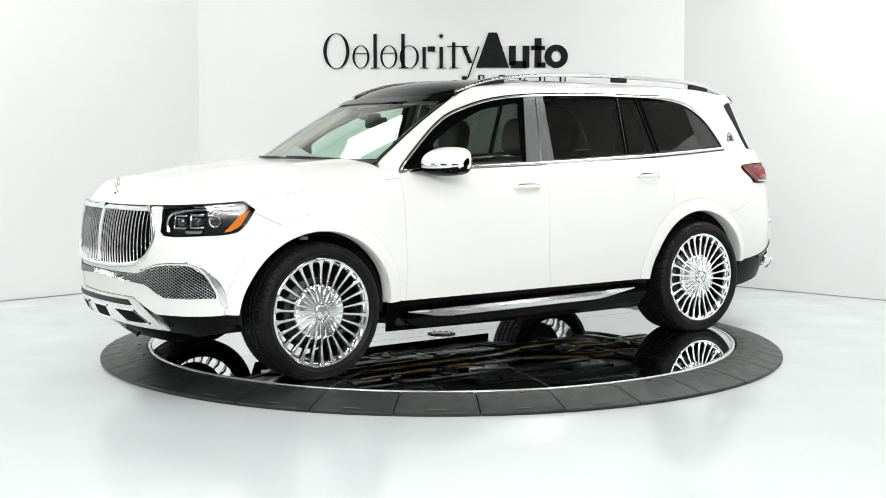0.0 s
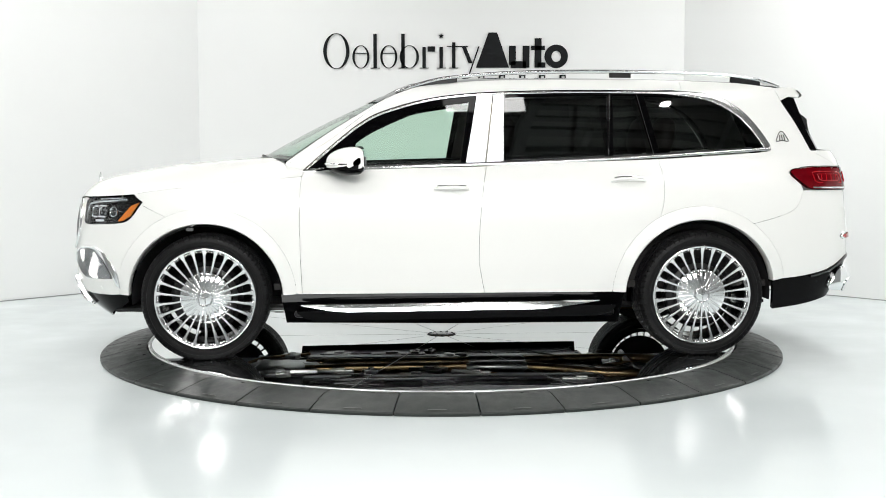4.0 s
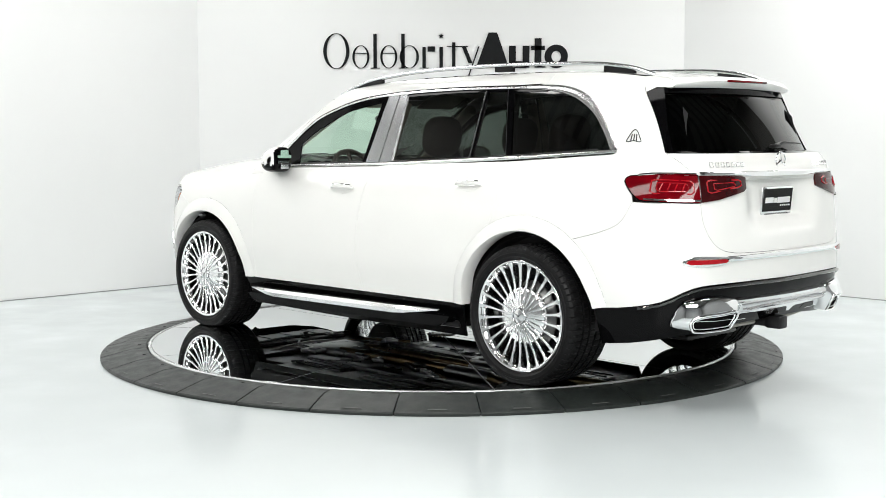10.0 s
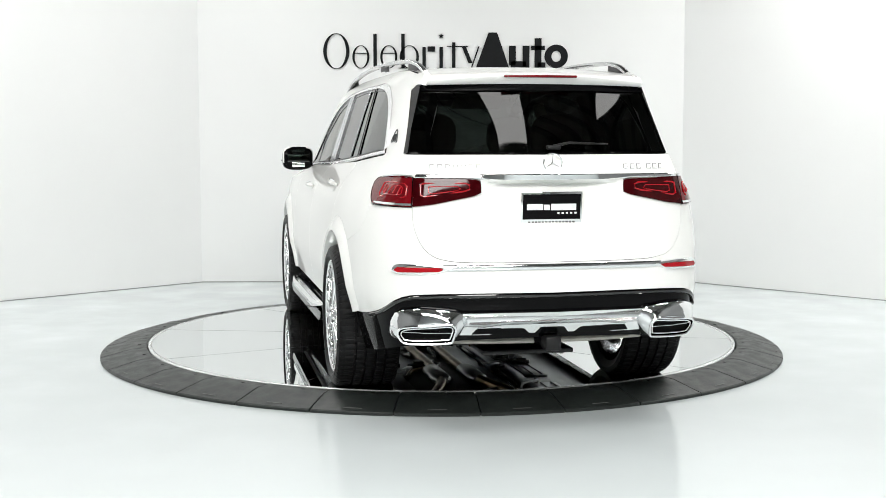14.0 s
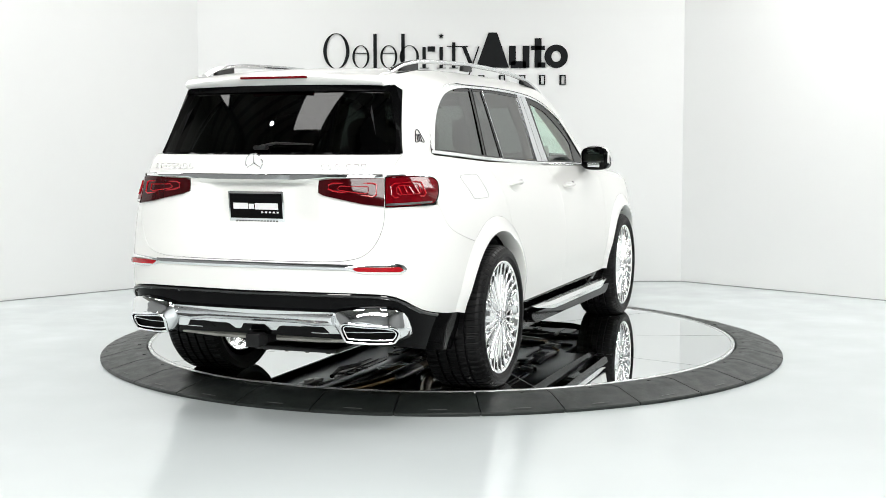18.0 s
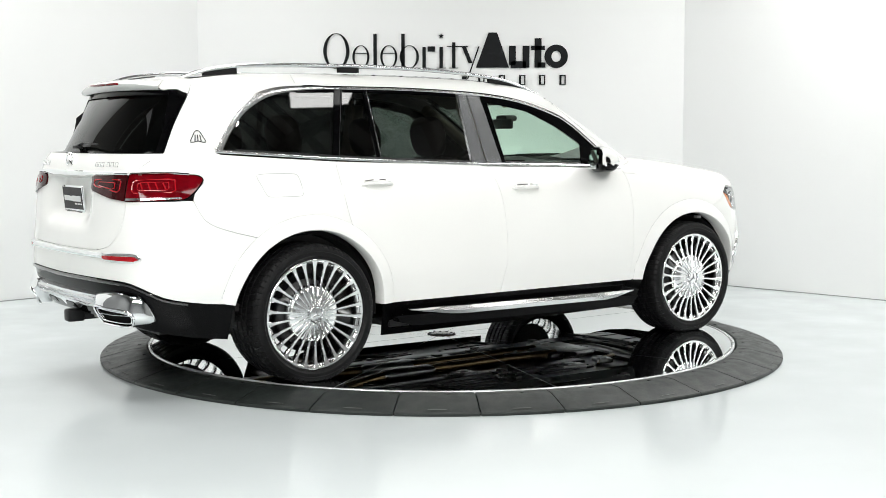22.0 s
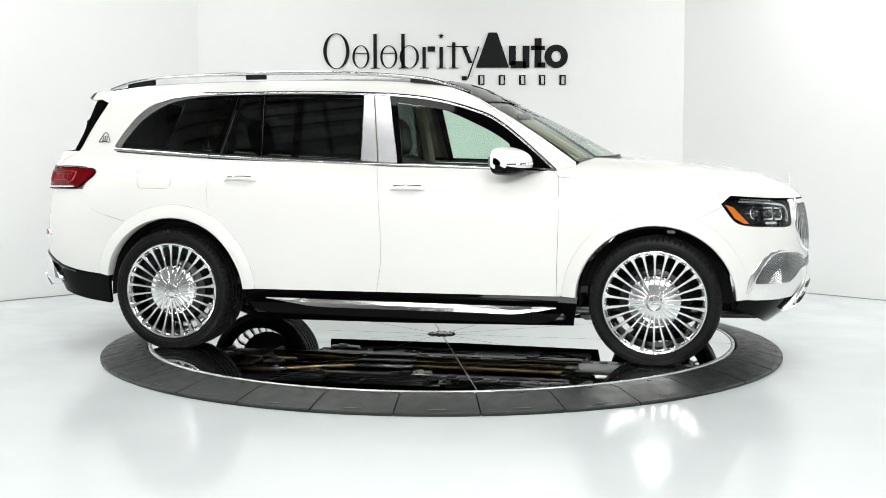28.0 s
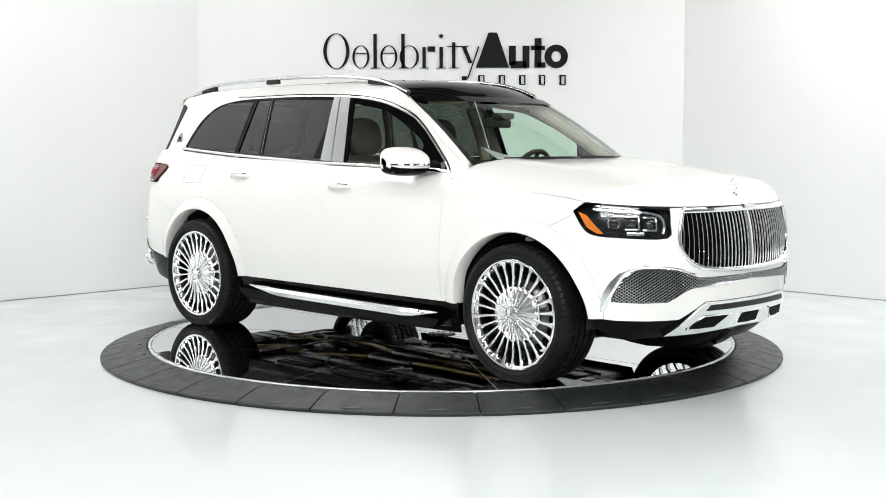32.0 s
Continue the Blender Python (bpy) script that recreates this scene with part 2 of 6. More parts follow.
for k in range(15):
    bm = bmesh.new()
    box(bm, -SIDE + 0.1, SIDE - 0.1, BACK, BACK + 0.05, FZ + 0.06 + k * 0.30, FZ + 0.27 + k * 0.30, 0.015)
    part("slat", bm, SLAT, shutter, smooth=False)


# ceiling lights: softboxes, one of them added fill, and small round downlights
def softbox(x, y, z, sx, sy, power, tilt=0.0, turn=0.0):
    at = pose(x, y, z, tilt, 0, turn)
    lamp = empty("ceiling_softbox", "large white studio softbox hanging from the ceiling, the one over the camera added as fill", "studio light", "ceiling softboxes", at)
    bm = bmesh.new()
    box(bm, -sx / 2 - 0.03, sx / 2 + 0.03, -sy / 2 - 0.03, sy / 2 + 0.03, 0.02, 0.12, 0.01)
    part("housing", bm, PLASTIC, lamp, "black fabric housing")
    bm = bmesh.new()
    box(bm, -sx / 2, sx / 2, -sy / 2, sy / 2, 0.0, 0.018)
    part("diffuser", bm, SOFTBOX, lamp, "glowing white diffuser", smooth=False)
    for i, j in itertools.product((-1, 1), (-1, 1)):
        foot = at @ Vector((i * sx * 0.4, j * sy * 0.4, 0.1))
        bm = bmesh.new()
        tube(bm, [at.inverted() @ foot, at.inverted() @ Vector((foot.x, foot.y, HIGH + 0.01))], 0.008, 6)
        part("suspension_rod", bm, PLASTIC, lamp)
    area("softbox_light", at @ pose(0, 0, -0.01), sx, sy, power, (1.0, 0.99, 0.97))


def downlight(x, y, power):
    lamp = empty("ceiling_downlight", "small round studio downlight on the ceiling", "downlight", "ceiling downlights", pose(x, y, 4.30))
    bm = bmesh.new()
    lathe(bm, [(0.07, 0.0), (0.09, 0.0), (0.09, 0.10), (0.02, 0.10), (0.02, HIGH - 4.29)], Matrix(), 28)
    part("housing", bm, PLASTIC, lamp, "black housing")
    bm = bmesh.new()
    cyl(bm, 0.068, 0.068, 0.01, pose(0, 0, 0.006), 28)
    part("lens", bm, SPOT, lamp, "glowing round lens")
    d = bpy.data.lights.new("downlight_beam", "AREA")
    d.shape, d.size, d.energy, d.color = "DISK", 0.13, power, (1.0, 0.98, 0.95)
    new("downlight_beam", d).matrix_world = pose(x, y, 4.295)


SPOT = mat("lamp_lens", (1.0, 0.99, 0.97), 0.5, emit=20.0)
for a in (-160, -117, -78, -38):      # part of a ring of softboxes round the turntable
    softbox(3.75 * math.cos(radians(a)), 3.75 * math.sin(radians(a)), 4.30, 1.3, 0.80, 20, 0.0, a)
for x in (-3.9, 3.9):
    softbox(x, 0.5, 4.30, 1.4, 1.6, 42)
softbox(-1.65, 1.7, 4.30, 0.75, 2.0, 32)
softbox(2.95, 1.3, 4.30, 1.1, 1.2, 48)
# added fill over the camera to brighten the car's near side; no known source
softbox(0, -8.6, 4.20, 6.0, 2.0, 500, 25)
for x, y in ((-2.9, -3.2), (2.76, -3.95), (0.9, -5.45)):
    downlight(x, y, 6)

# ---- the sign on the back wall: a row of plain dark shapes ----
sign = empty("wall_sign", "black dimensional sign of thin and bold shapes on a white wall", "sign", m=pose(0, BY, 0))


def ring_outline(cx, cz, rx, rz, n=28):
    return [(cx + rx * math.cos(2 * math.pi * k / n), cz + rz * math.sin(2 * math.pi * k / n)) for k in range(n)]


def sign_ring(cx, cz, rx, rz, tx, tz, depth=0.015, open_at=None):
    bm = bmesh.new()
    n = 40
    o, i = ring_outline(cx, cz, rx, rz, n), ring_outline(cx, cz, rx - tx, rz - tz, n)
    lay = [[bm.verts.new((x, y, z)) for x, z in q] for y in (-depth, 0) for q in (o, i)]
    fo, fi, bo, bi = lay
    for k in range(n):
        j = (k + 1) % n
        bm.faces.new((fo[k], fo[j], fi[j], fi[k]))
        bm.faces.new((fo[k], bo[k], bo[j], fo[j]))
        bm.faces.new((fi[k], fi[j], bi[j], bi[k]))
    bmesh.ops.recalc_face_normals(bm, faces=bm.faces)
    part("sign_shape", bm, LETTER, sign, smooth=False)


def sign_bar(pts, depth=0.015):
    bm = bmesh.new()
    prism(bm, pts, -depth, -0.001)
    part("sign_shape", bm, LETTER, sign, smooth=False)


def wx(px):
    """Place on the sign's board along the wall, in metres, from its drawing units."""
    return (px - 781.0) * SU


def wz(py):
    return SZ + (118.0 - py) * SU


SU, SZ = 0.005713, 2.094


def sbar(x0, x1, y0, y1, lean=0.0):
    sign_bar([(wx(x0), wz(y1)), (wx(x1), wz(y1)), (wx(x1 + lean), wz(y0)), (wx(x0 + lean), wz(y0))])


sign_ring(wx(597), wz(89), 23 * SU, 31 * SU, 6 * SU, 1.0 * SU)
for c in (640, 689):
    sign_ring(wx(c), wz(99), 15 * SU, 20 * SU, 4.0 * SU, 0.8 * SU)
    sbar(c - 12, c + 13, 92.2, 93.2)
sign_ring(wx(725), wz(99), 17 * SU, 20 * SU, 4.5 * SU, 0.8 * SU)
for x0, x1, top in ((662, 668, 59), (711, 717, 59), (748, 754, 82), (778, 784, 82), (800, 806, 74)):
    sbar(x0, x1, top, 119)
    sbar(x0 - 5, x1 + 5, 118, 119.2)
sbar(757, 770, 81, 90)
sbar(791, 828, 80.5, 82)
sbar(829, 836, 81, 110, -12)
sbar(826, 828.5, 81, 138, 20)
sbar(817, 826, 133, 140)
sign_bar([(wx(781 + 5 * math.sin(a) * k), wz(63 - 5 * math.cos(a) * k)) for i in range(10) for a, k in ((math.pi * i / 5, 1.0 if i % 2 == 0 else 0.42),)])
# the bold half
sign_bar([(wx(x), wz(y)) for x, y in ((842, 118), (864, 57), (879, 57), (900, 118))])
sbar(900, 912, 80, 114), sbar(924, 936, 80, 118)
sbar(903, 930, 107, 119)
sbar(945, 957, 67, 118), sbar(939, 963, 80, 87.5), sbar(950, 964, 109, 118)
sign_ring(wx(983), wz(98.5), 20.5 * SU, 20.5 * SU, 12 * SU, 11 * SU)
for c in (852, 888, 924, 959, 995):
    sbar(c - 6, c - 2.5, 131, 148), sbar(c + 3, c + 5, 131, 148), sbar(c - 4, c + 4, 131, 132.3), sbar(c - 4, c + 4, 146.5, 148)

# ---- the ramp ring: 32 black rubber segments round the turntable ----
R_IN, R_OUT = 2.035, 2.335
ramp = empty("turntable_ramp", "black rubber ramp ring of flat segments on the white floor", "ramp", m=pose(0, 0, 0))
seg_bm = bmesh.new()
half = radians(11.25 / 2) - 0.0017
prof = [(R_IN, FZ + 0.001), (R_IN, -0.006), (R_IN + 0.006, 0.0), (R_IN + 0.10, -0.004), (R_OUT - 0.05, -0.040), (R_OUT - 0.006, -0.050), (R_OUT, -0.056), (R_OUT, FZ + 0.001)]
lathe(seg_bm, prof, Matrix(), 6, False, -half, half)
for end in (0, 6):
    vs = [v for v in seg_bm.verts if abs(math.atan2(v.co.y, v.co.x) - (-half if end == 0 else half)) < 1e-4]
    vs.sort(key=lambda v: [i for i, (r, h) in enumerate(prof) if abs(math.hypot(v.co.x, v.co.y) - r) < 1e-5 and abs(v.co.z - h) < 1e-5][0])
    seg_bm.faces.new(vs)
bmesh.ops.recalc_face_normals(seg_bm, faces=seg_bm.faces)
first = part("ramp_segment", seg_bm, RAMP, ramp, angle=20)
bm = bmesh.new()
cyl(bm, 0.011, 0.011, 0.003, pose(R_IN + 0.045, 0.055, 0.0005), 12)
bolt = part("bolt", bm, PLASTIC, first)
bm = bmesh.new()
box(bm, R_OUT - 0.045, R_OUT - 0.035, -0.05, 0.05, -0.0415, -0.0395)
mark = part("marking", bm, GREYMARK, first, smooth=False)
SEGS = [first]
for k in range(1, 32):
    ob = first.copy()
    scene.collection.objects.link(ob)
    ob.parent = ramp
    for c in (bolt, mark):
        o = c.copy()
        scene.collection.objects.link(o)
        o.parent = ob
    SEGS.append(ob)
for k, ob in enumerate(SEGS):
    ob.matrix_local = pose(0, 0, 0, 0, 0, -90.6 + 11.25 * k)
bm = bmesh.new()
lathe(bm, [(R_IN - 0.03, FZ + 0.002), (R_OUT - 0.02, FZ + 0.002), (R_OUT - 0.02, FZ + 0.012), (R_IN - 0.03, FZ + 0.012)], Matrix(), 96, True)
part("base_plate", bm, PLASTIC, ramp)

# ---- the turntable: ten mirror wedges with grey seams, a silver rim and a hub plate ----
turntable = empty("turntable", "round mirror-topped turntable with ten wedges and a silver rim", "turntable", m=pose(0, 0, 0))
bm = bmesh.new()
lathe(bm, [(0.0001, -0.006), (R_IN - 0.012, -0.006), (R_IN - 0.012, -0.05), (0.0001, -0.05)], Matrix(), 96, True)
part("platform", bm, SEAM, turntable, smooth=False)
bm = bmesh.new()
lathe(bm, [(R_IN - 0.034, -0.005), (R_IN - 0.034, 0.0012), (R_IN - 0.010, 0.0012), (R_IN - 0.010, -0.02)], Matrix(), 96)
part("rim", bm, SILVER, turntable, "bright silver rim")
for k in range(10):
    bm = bmesh.new()
    a0, a1 = radians(36 * k), radians(36 * k + 36)
    g = 0.0035
    pts = []
    for i in range(13):
        a = a0 + (a1 - a0) * i / 12
        pts.append(((R_IN - 0.036) * math.cos(a), (R_IN - 0.036) * math.sin(a)))
    mid = (a0 + a1) / 2
    sx, sy = math.cos(mid) * g / math.sin(radians(18)), math.sin(mid) * g / math.sin(radians(18))
    def clip(x, y, a, s):
        nx, ny = -math.sin(a) * s, math.cos(a) * s
        d = x * nx + y * ny
        return (x + nx * (g - d), y + ny * (g - d)) if d < g else (x, y)
    pts[0] = clip(*pts[0], a0, 1)
    pts[-1] = clip(*pts[-1], a1, -1)
    pts = [(sx, sy)] + pts
    top = [bm.verts.new((x, y, 0.0)) for x, y in pts]
    low = [bm.verts.new((x, y, -0.005)) for x, y in pts]
    bm.faces.new(top), bm.faces.new(low[::-1])
    for i in range(len(pts)):
        j = (i + 1) % len(pts)
        bm.faces.new((top[j], top[i], low[i], low[j]))
    bmesh.ops.recalc_face_normals(bm, faces=bm.faces)
    part("mirror_panel", bm, MIRROR, turntable, smooth=False)
bm = bmesh.new()
lathe(bm, [(0.0001, 0.005), (0.07, 0.005), (0.075, 0.003), (0.10, 0.003), (0.105, 0.0), (0.105, -0.003)], Matrix(), 40)
hub_plate = part("hub_plate", bm, SATIN, turntable, "round brushed metal hub plate")
for k in range(12):
    bm = bmesh.new()
    cyl(bm, 0.008, 0.008, 0.004, pose(0.088 * math.cos(k * math.pi / 6), 0.088 * math.sin(k * math.pi / 6), 0.0045), 8)
    part("hub_bolt", bm, GAP, hub_plate)


# ---- the car: x forward, y to its left, z up from the glass ----
car = empty("car", "white luxury SUV with chrome multi-spoke wheels on the turntable", "car")
HX, HZ = 1.567, 0.386          # axles, wheel centre height
TABLE = dict(
    side=[(0.18, -0.10), (0.30, -0.06), (0.40, -0.034), (0.50, -0.020), (0.57, -0.007), (0.60, -0.003), (0.68, -0.002), (0.78, -0.005), (0.90, -0.014), (1.0, -0.032), (1.08, -0.058), (1.14, -0.095), (1.18, -0.122), (1.205, -0.147), (1.24, -0.163), (1.31, -0.186), (1.45, -0.229), (1.58, -0.270), (1.66, -0.297), (1.70, -0.320), (1.73, -0.347), (1.755, -0.382), (1.775, -0.433), (1.785, -0.47)],
    front=[(0.18, -0.26), (0.25, -0.15), (0.31, -0.075), (0.37, -0.03), (0.45, 0.0), (0.55, 0.012), (0.70, 0.01), (0.80, 0.0), (0.95, -0.02), (1.02, -0.045), (1.06, -0.08), (1.10, -0.16), (1.2, -0.4)],
    rear=[(0.18, -0.22), (0.25, -0.17), (0.33, -0.11), (0.45, -0.03), (0.57, 0.022), (0.75, 0.025), (0.9, 0.01), (1.05, -0.002), (1.2, -0.03), (1.26, -0.055), (1.32, -0.098), (1.50, -0.207), (1.67, -0.320), (1.73, -0.375)],
)
HALF = [(2.505, 0.0), (2.495, 0.2), (2.46, 0.4), (2.39, 0.58), (2.285, 0.74), (2.14, 0.855), (1.95, 0.925), (1.6, 0.953), (1.0, 0.955), (0.3, 0.955), (-0.4, 0.955), (-1.0, 0.955), (-1.6, 0.95), (-2.0, 0.928), (-2.25, 0.892), (-2.43, 0.835), (-2.555, 0.73), (-2.622, 0.54), (-2.648, 0.26), (-2.655, 0.0)]


def table(name, n=400):
    """A smooth profile (Catmull-Rom through the stations) sampled densely."""
    q = np.array(smoothline(TABLE[name], 8))
    return q[:, 0], q[:, 1]


PROF = {k: table(k) for k in TABLE}
_c = np.array(smoothline(HALF, 16))
_s = np.concatenate([[0], np.cumsum(np.hypot(*np.diff(_c, axis=0).T))])
_zero = float(np.interp(0.0, -_c[:, 0], _s))
_U = _zero - _s                # arc length, positive forward, falling along the table
UF, UR = float(_U[0]), float(_U[-1])
_t = np.gradient(_c, axis=0)
_t /= np.hypot(_t[:, 0], _t[:, 1])[:, None]


def ease(t):
    """A smooth step from 0 to 1."""
    t = min(1.0, max(0.0, t))
    return t * t * (3 - 2 * t)


def P(u, z, lift=0.0):
    """A point of the body's skin: u runs along its girth (0 abeam of mid-wheelbase, positive forward), z is the height."""
    s = 1.0
    if u > UF:
        u, s = 2 * UF - u, -1.0
    if u < UR:
        u, s = 2 * UR - u, -1.0
    k = -u
    x, y = np.interp(k, -_U, _c[:, 0]), np.interp(k, -_U, _c[:, 1])
    tx, ty = np.interp(k, -_U, _t[:, 0]), np.interp(k, -_U, _t[:, 1])
    h = math.hypot(tx, ty)
    nx, ny = -ty / h, tx / h
    if nx * (1 if u > 0 else -1) < 0 and abs(u) > 1.9:
        nx, ny = -nx, -ny
    if ny < 0 and abs(u) <= 1.9:
        nx, ny = -nx, -ny
    oS = np.interp(z, *PROF["side"])
    oE = np.interp(z, *PROF["front" if u > 0 else "rear"])
    o = oS * ny * ny + oE * nx * nx + lift
    if u < -2.9:
        o -= 0.075 * ease((0.42 - abs(y)) / 0.22) * ease((1.180 - z) / 0.016) * ease((z - 0.86) / 0.13)
    return Vector((x + nx * o, s * (y + ny * o), z))


def normal(u, z):
    e = 0.004
    return (P(u, z + e) - P(u, z - e)).cross(P(u + e, z) - P(u - e, z)).normalized()


def ux(x):
    """Girth coordinate of the side at x."""
    return float(np.interp(-x, -_c[:, 0], _U))


def ufy(y):
    """Girth coordinate of the front at y (left positive)."""
    k = len(_c) // 2
    u = float(np.interp(abs(y), _c[:k, 1], _U[:k]))
    return u if y >= 0 else 2 * UF - u


def ury(y):
    k = len(_c) // 2
    u = float(np.interp(abs(y), _c[k:, 1][::-1], _U[k:][::-1]))
    return u if y >= 0 else 2 * UR - u


def shrink(poly, d):
    """Insets an outline by d."""
    p = [Vector(q) for q in poly]
    n = len(p)
    area2 = sum(p[i].x * p[(i + 1) % n].y - p[(i + 1) % n].x * p[i].y for i in range(n))
    sgn = 1 if area2 > 0 else -1
    out = []
    for i in range(n):
        a, b = (p[i] - p[i - 1]), (p[(i + 1) % n] - p[i])
        if a.length < 1e-6 or b.length < 1e-6:
            out.append(tuple(p[i]))
            continue
        a.normalize(), b.normalize()
        na, nb = Vector((-a.y, a.x)) * sgn, Vector((-b.y, b.x)) * sgn
        m = na + nb
        k = d / max(0.35, m.dot(na)) if m.length > 1e-6 else 0
        out.append(tuple(p[i] + m * k))
    return out


def skin(outline, step=0.05, gap=0.0012, thick=0.010, lift=0.0, surf=P, nrm=normal):
    """A panel cut from the body's skin along an outline in (u, z), with turned-in edges."""
    poly = shrink(outline, gap) if gap else outline
    bm = bmesh.new()
    f = bm.faces.new([bm.verts.new((u, z, 0)) for u, z in poly])
    us, zs = [q[0] for q in poly], [q[1] for q in poly]
    for ax, lo, hi in ((0, min(us), max(us)), (1, min(zs), max(zs))):
        n = int((hi - lo) / step)
        for k in range(1, n + 1):
            c = lo + (hi - lo) * k / (n + 1)
            co, no = [0, 0, 0], [0, 0, 0]
            co[ax], no[ax] = c, 1
            bmesh.ops.bisect_plane(bm, geom=bm.verts[:] + bm.edges[:] + bm.faces[:], dist=1e-5, plane_co=co, plane_no=no)
    back = {}
    for v in bm.verts:
        u, z = v.co.x, v.co.y
        n = nrm(u, z)
        v.co = surf(u, z) + n * lift
        back[tuple(round(c, 6) for c in v.co)] = n
    bm.normal_update()
    want = sum((f.normal.dot(back[tuple(round(c, 6) for c in f.verts[0].co)]) * f.calc_area() for f in bm.faces))
    if want < 0:
        bmesh.ops.reverse_faces(bm, faces=bm.faces)
    if thick:
        rim = [e for e in bm.edges if len(e.link_faces) == 1]
        geom = bmesh.ops.extrude_edge_only(bm, edges=rim)["geom"]
        for v in geom:
            if isinstance(v, bmesh.types.BMVert):
                v.co -= back[tuple(round(c, 6) for c in v.co)] * thick
        bm.normal_update()
    return bm


def arc(cx, cz, rx, rz, a0, a1, n=16):
    return [(cx + rx * math.cos(radians(a0 + (a1 - a0) * k / n)), cz + rz * math.sin(radians(a0 + (a1 - a0) * k / n))) for k in range(n + 1)]


def U(pts):
    """Outline given by x along the side to girth coordinates."""
    return [(ux(x), z) for x, z in pts]


SILL = 0.405
ARX, ARZ = 0.565, 0.562        # flare's outer edge

# side panels
EDGE1 = smoothline([(0.967, 1.142), (0.974, 1.05), (0.978, 0.89), (0.974, 0.66), (0.966, SILL)], 4)
TIP = (0.950, 1.172)
EDGE2 = smoothline([(-0.203, 1.203), (-0.174, 1.05), (-0.150, 0.80), (-0.146, 0.592)], 4) + [(-0.150, 0.575), (-0.183, SILL)]
BELT = [(0.905, 1.185), (0.65, 1.19), (-0.235, 1.205), (-0.32, 1.215), (-1.315, 1.245), (-2.05, 1.29)]
REARARC = arc(-HX, HZ, ARX, ARZ, 3, 62, 10)
door_f = [TIP] + EDGE1 + EDGE2[::-1] + [(0.2, 1.195), (0.65, 1.183), (0.8, 1.178)]
both("front_door", skin(U(door_f)), PAINT, car)
EDGE3 = smoothline([(-1.315, 1.245), (-1.335, 1.10), (-1.315, 0.905)], 4)
door_r = EDGE2 + [(-1.0, SILL)] + [p for p in REARARC if p[1] > SILL + 0.01] + EDGE3[::-1][1:] + [(-0.8, 1.229), (-0.32, 1.215)]
both("rear_door", skin(U(door_r)), PAINT, car)

# front fender, up to the shoulder under the hood
SHOULDER = smoothline([(2.02, 1.035), (1.9, 1.055), (1.7, 1.075), (1.36, 1.106), (1.15, 1.126), (0.967, 1.142)], 5)
front_arc = arc(HX, HZ, ARX, ARZ, 2, 178, 26)
fender = U(EDGE1 + [(0.985, SILL), (1.0035, 0.412)]) + [(ux(x), z) for x, z in front_arc[::-1] if z > 0.41 and x < HX + ARX * math.cos(radians(65)) - 0.003] + [(ux(HX + ARX * math.cos(radians(65))), HZ + ARZ * math.sin(radians(65))), (1.955, 0.965), (1.955, 0.985), (ux(2.02), 1.035)] + U(SHOULDER[1:-1])
both("front_fender", skin(fender), PAINT, car)

# quarter panel with the rear pillar
WTOP = smoothline([(-1.55, 1.674), (-1.735, 1.637), (-1.90, 1.550), (-2.003, 1.440), (-2.064, 1.345), (-2.080, 1.30)], 4)
quarter = EDGE3[:-1] + arc(-HX, HZ, ARX, ARZ, 62, 127, 12)
CREASE = smoothline([(-1.91, 0.835), (-2.08, 0.88), (-2.20, 0.935), (-2.264, 1.045)], 4)
quarter_u = U(quarter) + CREASE + [(-2.252, 1.083), (-2.200, 1.132), (-2.189, 1.157), (-2.212, 1.178), (-2.645, 1.186), (-2.55, 1.25), (-2.435, 1.297), (-2.215, 1.63), (-2.18, 1.712), (ux(-1.9), 1.742), (ux(-1.5), 1.757), (ux(-1.5), 1.675)] + U(WTOP) + [(ux(-2.05), 1.29), (ux(-1.7), 1.268)]
both("quarter_panel", skin(quarter_u), PAINT, car)

# cant rail between the side windows and the roof
TOPLINE = [(0.955, 1.180), (0.84, 1.279), (0.70, 1.396), (0.59, 1.478), (0.46, 1.547), (0.17, 1.628), (-0.17, 1.668), (-0.7, 1.684), (-1.2, 1.683), (-1.5, 1.675)]
ROOFLINE = [(1.07, 1.212), (0.82, 1.352), (0.645, 1.480), (0.43, 1.632), (0.30, 1.690), (0.17, 1.722), (-0.17, 1.753), (-0.7, 1.763), (-1.2, 1.762), (-1.5, 1.757)]
tl, rl = smoothline(TOPLINE, 5), smoothline(ROOFLINE, 5)
both("roof_pillar", skin(U(tl + rl[::-1])), PAINT, car)

# sill and lower black body
both("sill", skin(U([(1.10, SILL), (0.4, SILL), (-0.4, SILL), (-1.08, SILL + 0.01), (-1.05, 0.20), (0, 0.20), (1.07, 0.215)]), gap=0.001, lift=-0.006), BLACK, car, "gloss black sill")

